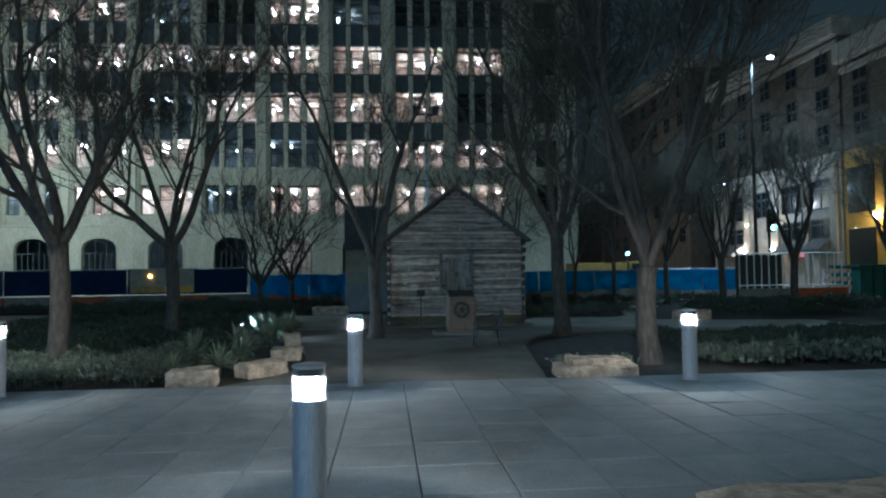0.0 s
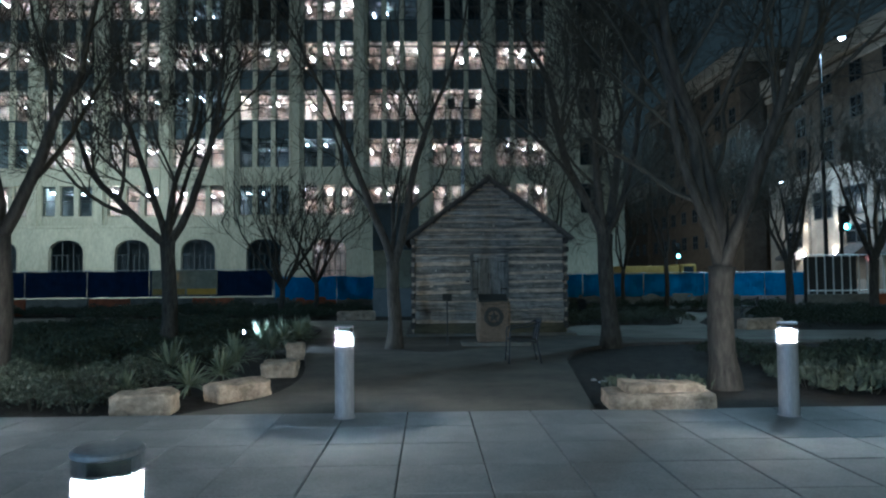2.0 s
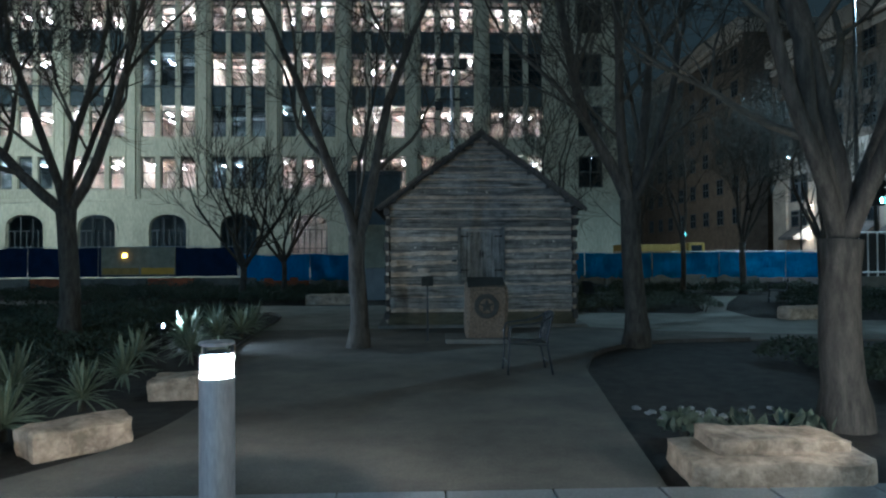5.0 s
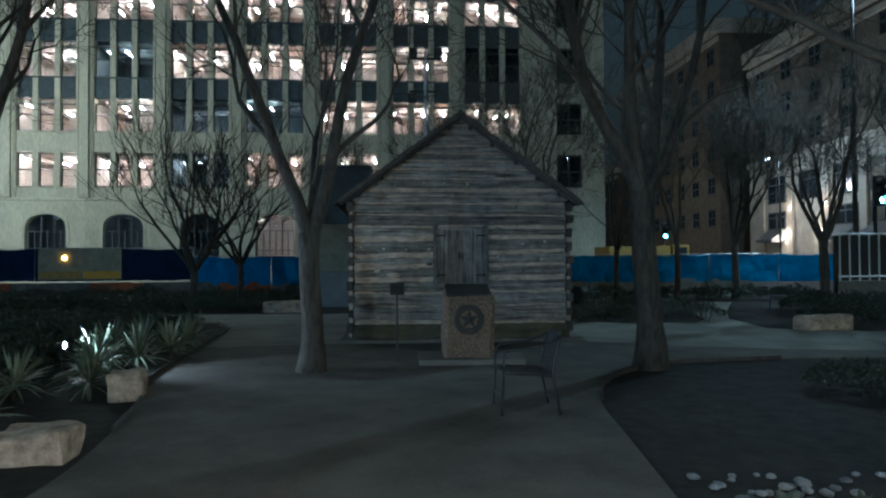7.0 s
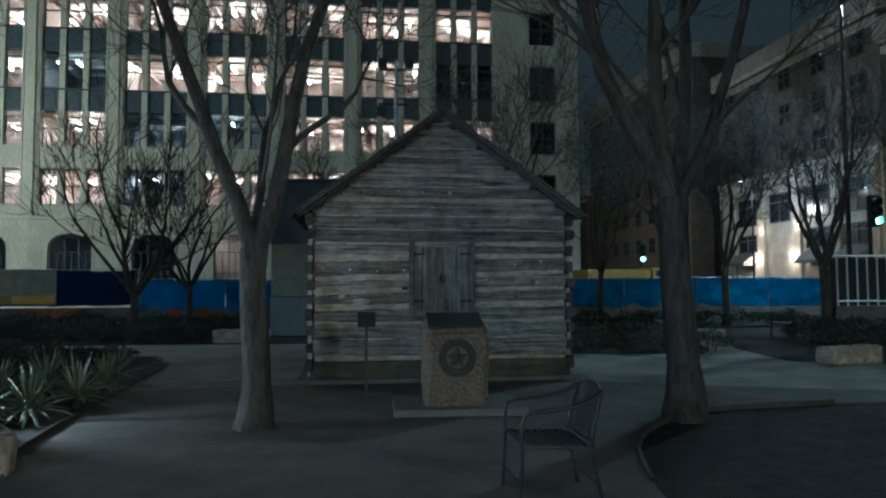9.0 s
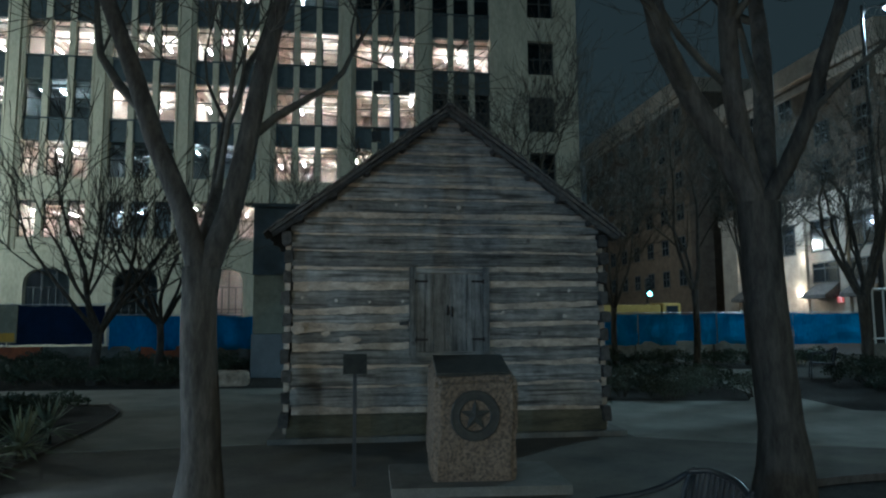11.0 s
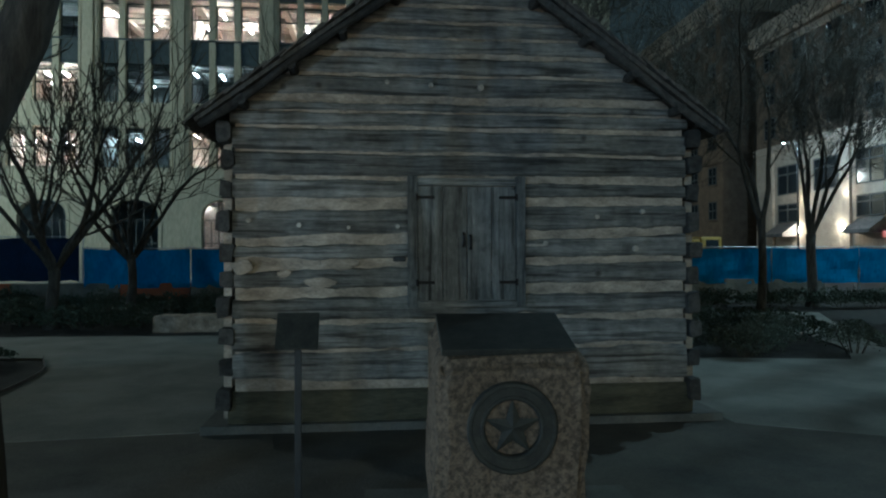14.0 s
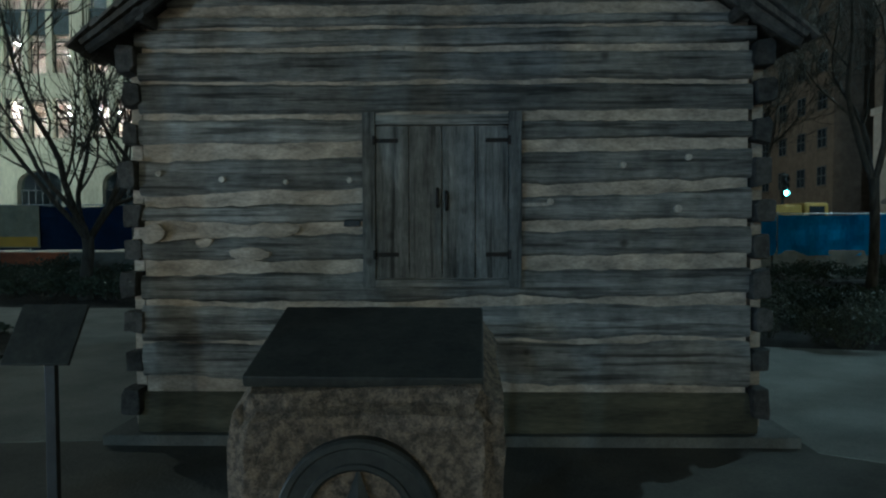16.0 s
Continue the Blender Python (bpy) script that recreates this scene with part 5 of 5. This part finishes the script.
# ---------------------------------------------------------------- street lamps, signals
# the unseen fill lamps get the same post and head
for (x, y), z, watts, colour, ax in STREET_AND_FILL_LAMPS:
    ob = thing("street_lamp", (x, y, 0), 0)
    tagged(ob, "tall grey lamp post with a lit head, street and fill alike", "street lamp", "street lamps")
    part("pole", tube([(0, 0, 0), (0, 0, 0.4), (0, 0, z * 0.6), (0, 0, z)], [0.13, 0.10, 0.08, 0.055], 12), M_BLACK, ob)
    part("base", lathe([(0, 0), (0.2, 0), (0.2, 0.06), (0.15, 0.3), (0, 0.3)], 12), M_POLE, ob)
    part("arm", tube(curve_points([(0, 0, z - 0.4), (0.3 * ax, 0, z - 0.05), (0.9 * ax, 0, z + 0.05)], 4), 0.03, 8), M_POLE, ob)
    head = part("lamp_head", box(min(0.75 * ax, 1.4 * ax), max(0.75 * ax, 1.4 * ax), -0.16, 0.16, z + 0.0, z + 0.11, 0.04), M_POLE, ob)
    part("lens", lathe([(0, -0.10), (0.10, -0.07), (0.15, -0.004), (0, -0.004)], 16, m=Matrix.Translation((1.08 * ax, 0, z))), G_STREET, head, "bright white lens")
    light = lamp("street_lamp_light", (x + 1.08 * ax, y, z - 0.45 if y > 35 or y < 0 else z - 0.2), watts, colour, 0.4 if y < 0 else 0.12)
    if 0 < y < 35:
        # a cut-off head: its light goes down and outwards only
        light.data.type = "SPOT"
        light.data.spot_size, light.data.spot_blend = radians(164), 0.35


def signal(x, y, z, s=1.0, rz=0):
    ob = thing("traffic_signal", (x, y, 0), rz)
    tagged(ob, "black traffic signal on a pole showing green", "traffic signal", "traffic signals")
    part("pole", tube([(0, 0.2, 0), (0, 0.2, z + 0.9)], 0.07, 10), M_POLE, ob)
    part("housing", box(-0.18 * s, 0.18 * s, -0.1, 0.13, z - 0.2 * s, z + 0.95 * s, 0.03), M_BLACK, ob)
    for k, c in enumerate((G_SIGNAL, M_BLACK, M_BLACK)):
        m = Matrix.Translation((0, -0.1, z + 0.34 * k * s)) @ Matrix.Rotation(math.pi / 2, 4, "X")
        part("lens", lathe([(0, 0), (0.13 * s, 0), (0.1 * s, 0.03), (0, 0.045)], 16, m=m), c, ob, "green signal lens" if k == 0 else "")
        part("visor", lathe([(0.145 * s, 0), (0.15 * s, 0), (0.15 * s, 0.2), (0.145 * s, 0.2), (0.145 * s, 0)], 16, m=m), M_BLACK, ob)


signal(19.2, 32.6, 3.75, 1.0)
signal(18.66, 51.7, 3.1, 1.0)

# tall unlit double-headed pole in the street behind the cabin
ob = thing("camera_pole", (2.5, 41, 0))
tagged(ob, "tall dark steel pole with a double cross-arm and boxes", "pole")
part("pole", tube([(0, 0, 0), (0, 0, 6), (0, 0, 11.8)], [0.12, 0.10, 0.07], 10), M_GALV, ob)
part("cross_arm", box(-0.75, 0.75, -0.04, 0.04, 11.3, 11.4, 0.01), M_BLACK, ob)
part("cross_arm", box(-0.8, 0.6, -0.04, 0.04, 9.7, 9.8, 0.01), M_BLACK, ob)
for x, z in ((-0.6, 11.4), (0.6, 11.4), (-0.65, 9.2)):
    part("equipment_box", box(x - 0.2, x + 0.2, -0.15, 0.15, z, z + 0.45, 0.03), M_BLACK, ob)

# ---------------------------------------------------------------- site fence, barriers, pylon
FY = 36.0


def barrier(x0, x1, y, material, label):
    ob = thing("road_barrier", (x0, y, -0.03), 0)
    tagged(ob, label, "barrier", "road barriers")
    prof = [(-0.30, 0), (-0.30, 0.08), (-0.12, 0.32), (-0.08, 0.80), (0.08, 0.80), (0.12, 0.32), (0.30, 0.08), (0.30, 0)]
    bm = bmesh.new()
    a, b = ([bm.verts.new((x, yy, z)) for yy, z in prof] for x in (0.02, x1 - x0 - 0.02))
    for k in range(8):
        bm.faces.new((a[k], a[(k + 1) % 8], b[(k + 1) % 8], b[k]))
    bm.faces.new(a), bm.faces.new(b[::-1])
    bmesh.ops.recalc_face_normals(bm, faces=bm.faces[:])
    bmesh.ops.bevel(bm, geom=bm.edges[:], offset=0.012, segments=1, affect="EDGES")
    part("body", bm, material, ob)
    for t in (0.3, 0.7):
        part("lifting_slot", box((x1 - x0) * t - 0.08, (x1 - x0) * t + 0.08, -0.295, -0.2, 0.0, 0.085), M_BLACK, ob)


x, k = -34.0, 0
while x < 16:
    w = 3.0 if k % 2 == 0 else 2.0
    orange = k % 2 == 1 and x < -5
    barrier(x, x + w, FY, M_ORANGE if orange else M_BARRIER, "faded orange plastic road barrier under the fence" if orange else "grey concrete road barrier under the site fence")
    x += w
    k += 1


def screen(x0, x1, z0, z1, material, y, seed, label, sag=0.03):
    n, m = max(4, int((x1 - x0) / 0.12)), 8
    bm = bmesh.new()
    g = [[bm.verts.new((x0 + (x1 - x0) * i / n, y + 0.05 * noise.noise(Vector((i * 0.17, j * 0.25, seed))) + 0.02 * noise.noise(Vector((i * 0.6, j * 0.5, seed + 5))),
                        z0 + (z1 - z0) * j / m - sag * math.sin(math.pi * i / n) * (j == m) + 0.03 * noise.noise(Vector((i * 0.25, j, seed))))) for j in range(m + 1)] for i in range(n + 1)]
    for i in range(n):
        for j in range(m):
            bm.faces.new((g[i][j], g[i + 1][j], g[i + 1][j + 1], g[i][j + 1]))
    bmesh.ops.solidify(bm, geom=bm.faces[:], thickness=0.006)
    return part("screen", bm, material, None, label)


def fence(x0, x1, z0, z1, material, label, y=FY, step=3.05, seed=0):
    ob = thing("site_fence", (0, 0, 0))
    tagged(ob, label, "fence", "site fences")
    n = max(1, round((x1 - x0) / step))
    for i in range(n):
        a, b = x0 + (x1 - x0) * i / n, x0 + (x1 - x0) * (i + 1) / n
        s = screen(a + 0.02, b - 0.02, z0, z1, material, y - 0.09, seed + i, "")
        s.parent = ob
    for i in range(n + 1):
        a = x0 + (x1 - x0) * i / n
        for d in (-0.06, 0.06):
            part("post", tube([(a + d, y, 0.0), (a + d, y, z1 + 0.08)], 0.022, 8), M_GALV, ob)
    part("top_rail", tube([(x0, y, z1 + 0.03), (x1, y, z1 + 0.03)], 0.02, 8), M_GALV, ob)
    part("mid_rail", tube([(x0, y, z0 + 0.05), (x1, y, z0 + 0.05)], 0.02, 8), M_GALV, ob)
    return ob


fence(-34, -7.1, 0.84, 2.10, M_NAVY, "site fence panels covered with dark navy fabric", seed=3)
fence(-7.0, 20.2, 0.62, 1.76, M_BLUE, "site fence panels covered with bright blue fabric", seed=30)
ob = thing("site_board", (0, 0, 0))
tagged(ob, "tan printed board with an amber reflection, tied to the fence", "board")
part("panel", box(-12.9, -9.75, FY - 0.20, FY - 0.16, 0.90, 2.12, 0.008), M_BOARD, ob)
part("lower_band", box(-12.85, -11.3, FY - 0.212, FY - 0.204, 0.94, 1.22), M_YELLOW, ob)
part("lower_band", box(-11.2, -9.8, FY - 0.212, FY - 0.204, 0.94, 1.22), M_OCHRE, ob)
# glowing disc stands in for a light's reflection in the board; no lamp here
part("amber_reflection", lathe([(0, 0), (0.09, 0), (0.08, 0.05), (0, 0.07)], 14, m=Matrix.Translation((-11.9, FY - 0.21, 1.75)) @ Matrix.Rotation(math.pi / 2, 4, "X")), G_AMBER, ob, "small amber glow standing in for a reflection")

# white pipe railing on a barrier at the crossing
barrier(16.9, 19.6, 31.6, M_BARRIER, "grey concrete road barrier at the crossing")
barrier(19.6, 22.4, 31.6, M_ORANGE, "faded orange plastic barrier at the crossing")
ob = thing("pipe_railing", (0, 0, 0))
tagged(ob, "white steel pipe railing standing on the barrier", "railing")
for k in range(15):
    xx = 16.95 + 5.2 * k / 14
    part("upright", tube([(xx, 31.6, 0.76), (xx, 31.6, 2.48)], 0.028, 8), M_WHITE, ob)
part("top_rail", tube([(16.9, 31.6, 2.46), (22.2, 31.6, 2.46)], 0.028, 8), M_WHITE, ob)
part("bottom_rail", tube([(16.9, 31.6, 0.92), (22.2, 31.6, 0.92)], 0.028, 8), M_WHITE, ob)
# dark sheeted enclosure behind the railing
tagged(part("site_hoarding", box(16.98, 19.3, 31.95, 32.05, 0, 2.4, 0.01), M_BLACK), "dark painted plywood hoarding behind the railing", "hoarding")

BARR = thing("striped_barricade", (22.6, 32.6, 0), 0)
tagged(BARR, "orange and white striped road barricade on the street", "barricade")
for xx in (-0.62, 0.62):
    part("upright", box(xx - 0.03, xx + 0.03, -0.03, 0.03, 0, 1.6, 0.005), M_WHITE, BARR)
    part("foot", box(xx - 0.04, xx + 0.04, -0.4, 0.4, 0, 0.05, 0.005), M_BLACK, BARR)
for z in (0.62, 1.04, 1.46):
    bd = part("board", box(-0.75, 0.75, -0.06, -0.032, z, z + 0.22, 0.004), M_WHITE, BARR)
    for k in range(4):
        bm = bmesh.new()
        a = -0.70 + 0.36 * k
        f = [bm.verts.new(p) for p in ((a, -0.065, z + 0.004), (a + 0.17, -0.065, z + 0.004), (a + 0.29, -0.065, z + 0.216), (a + 0.12, -0.065, z + 0.216))]
        bm.faces.new(f)
        part("stripe", bm, M_STRIPE, bd)
DUMP = thing("waste_container", (25.4, 33.0, 0), 0)
tagged(DUMP, "dark green steel waste container on the street", "container")
bm = box(-2.1, 2.1, -1.1, 1.1, 0.15, 1.75, 0.03)
part("body", bm, M_GREEN, DUMP)
for k in range(8):
    part("rib", box(-2.0 + 0.56 * k, -1.92 + 0.56 * k, -1.17, -1.1, 0.2, 1.7), M_GREEN, DUMP)
part("rim", box(-2.16, 2.16, -1.18, 1.18, 1.75, 1.86, 0.03), M_GREEN, DUMP)

TRUCK = thing("site_truck", (15.2, 46, 0), 4)
tagged(TRUCK, "yellow site truck parked behind the blue fence", "truck")
part("cargo_box", box(-2.6, 1.0, -1.1, 1.1, 0.9, 2.3, 0.06), M_YELLOW, TRUCK)
cab = part("cab", box(1.1, 2.6, -1.05, 1.05, 0.6, 1.75, 0.08), M_YELLOW, TRUCK)
part("cab_roof", box(1.15, 2.2, -0.98, 0.98, 1.75, 2.4, 0.12), M_YELLOW, cab)
part("windscreen", box(2.19, 2.23, -0.85, 0.85, 1.78, 2.28, 0.01), M_PANE, cab)
part("side_window", box(1.35, 2.0, -1.0, -0.975, 1.8, 2.25, 0.01), M_PANE, cab)
part("chassis", box(-2.6, 2.5, -0.5, 0.5, 0.5, 0.85, 0.02), M_BLACK, TRUCK)
for wx in (-1.7, 1.8):
    for wy in (-0.95, 0.95):
        wm = Matrix.Translation((wx, wy, 0.42)) @ Matrix.Rotation(math.pi / 2, 4, "X")
        wl = part("wheel", lathe([(0, -0.12), (0.36, -0.13), (0.43, -0.08), (0.43, 0.08), (0.36, 0.13), (0, 0.12)], 20, m=wm), M_BLACK, TRUCK)
        part("rim", lathe([(0, -0.14), (0.2, -0.14), (0.22, -0.125), (0.22, 0.125), (0.2, 0.14), (0, 0.14)], 16, m=wm), M_GALV, wl)

PYL = thing("stone_pylon", (-0.90, 33.0, 0), 0)
tagged(PYL, "square tan stone pylon with a dark cap behind the cabin", "pylon")
part("shaft", box(-0.97, 0.97, -1.0, 1.0, 1.20, 2.85, 0.02), M_BOARD, PYL)
part("base", box(-1.0, 1.0, -1.03, 1.03, -0.03, 1.192, 0.02), M_PAVE, PYL)
part("cap", box(-1.0, 1.0, -1.03, 1.03, 2.858, 4.78, 0.02), M_SPAN, PYL, "dark upper casing")
part("cap", box(-1.05, 1.05, -1.08, 1.08, 4.785, 4.90, 0.03), M_SPAN, PYL, "dark metal cap")

# ---------------------------------------------------------------- plaza paving, the last and most numerous pieces
plaza = tagged(part("plaza_bed", sheet([(-14, -16), (14, -16), (14, 10.44), (-14, 10.44)], -0.09, -0.022), M_SOIL), "dark joint bed under the plaza paving", "paving bed", kind="structure")
TX, TY, TX0, TY0 = 0.72, 0.77, 0.967 - 0.72 * 20, 10.44
slab = bmesh.new()
bmesh.ops.create_cube(slab, size=1.0, matrix=Matrix.Diagonal((TX - 0.012, TY - 0.012, 0.03, 1)))
bmesh.ops.bevel(slab, geom=[e for e in slab.edges if all(v.co.z > 0 for v in e.verts)], offset=0.006, segments=1, affect="EDGES")
slab_me = bpy.data.meshes.new("paver")
slab.to_mesh(slab_me)
slab_me.materials.append(M_CONC)
rest = bmesh.new()
for j in range(35):
    for i in range(39):
        x, y = TX0 + TX * (i + 0.5), TY0 - TY * (j + 0.5)
        m = pose(x, y, -0.015 + 0.002 * math.sin(i * 3.3 + j * 5.1))
        if j < 14 and abs(x - 0.4) < 7.5:
            piece("paver", slab_me, plaza, m)
        else:
            n0 = len(rest.verts)
            rest.from_mesh(slab_me)
            rest.verts.ensure_lookup_table()
            bmesh.ops.transform(rest, matrix=m, verts=rest.verts[n0:])
slab.free()
tagged(part("outer_paving", rest, M_CONC, plaza), kind="stuff")
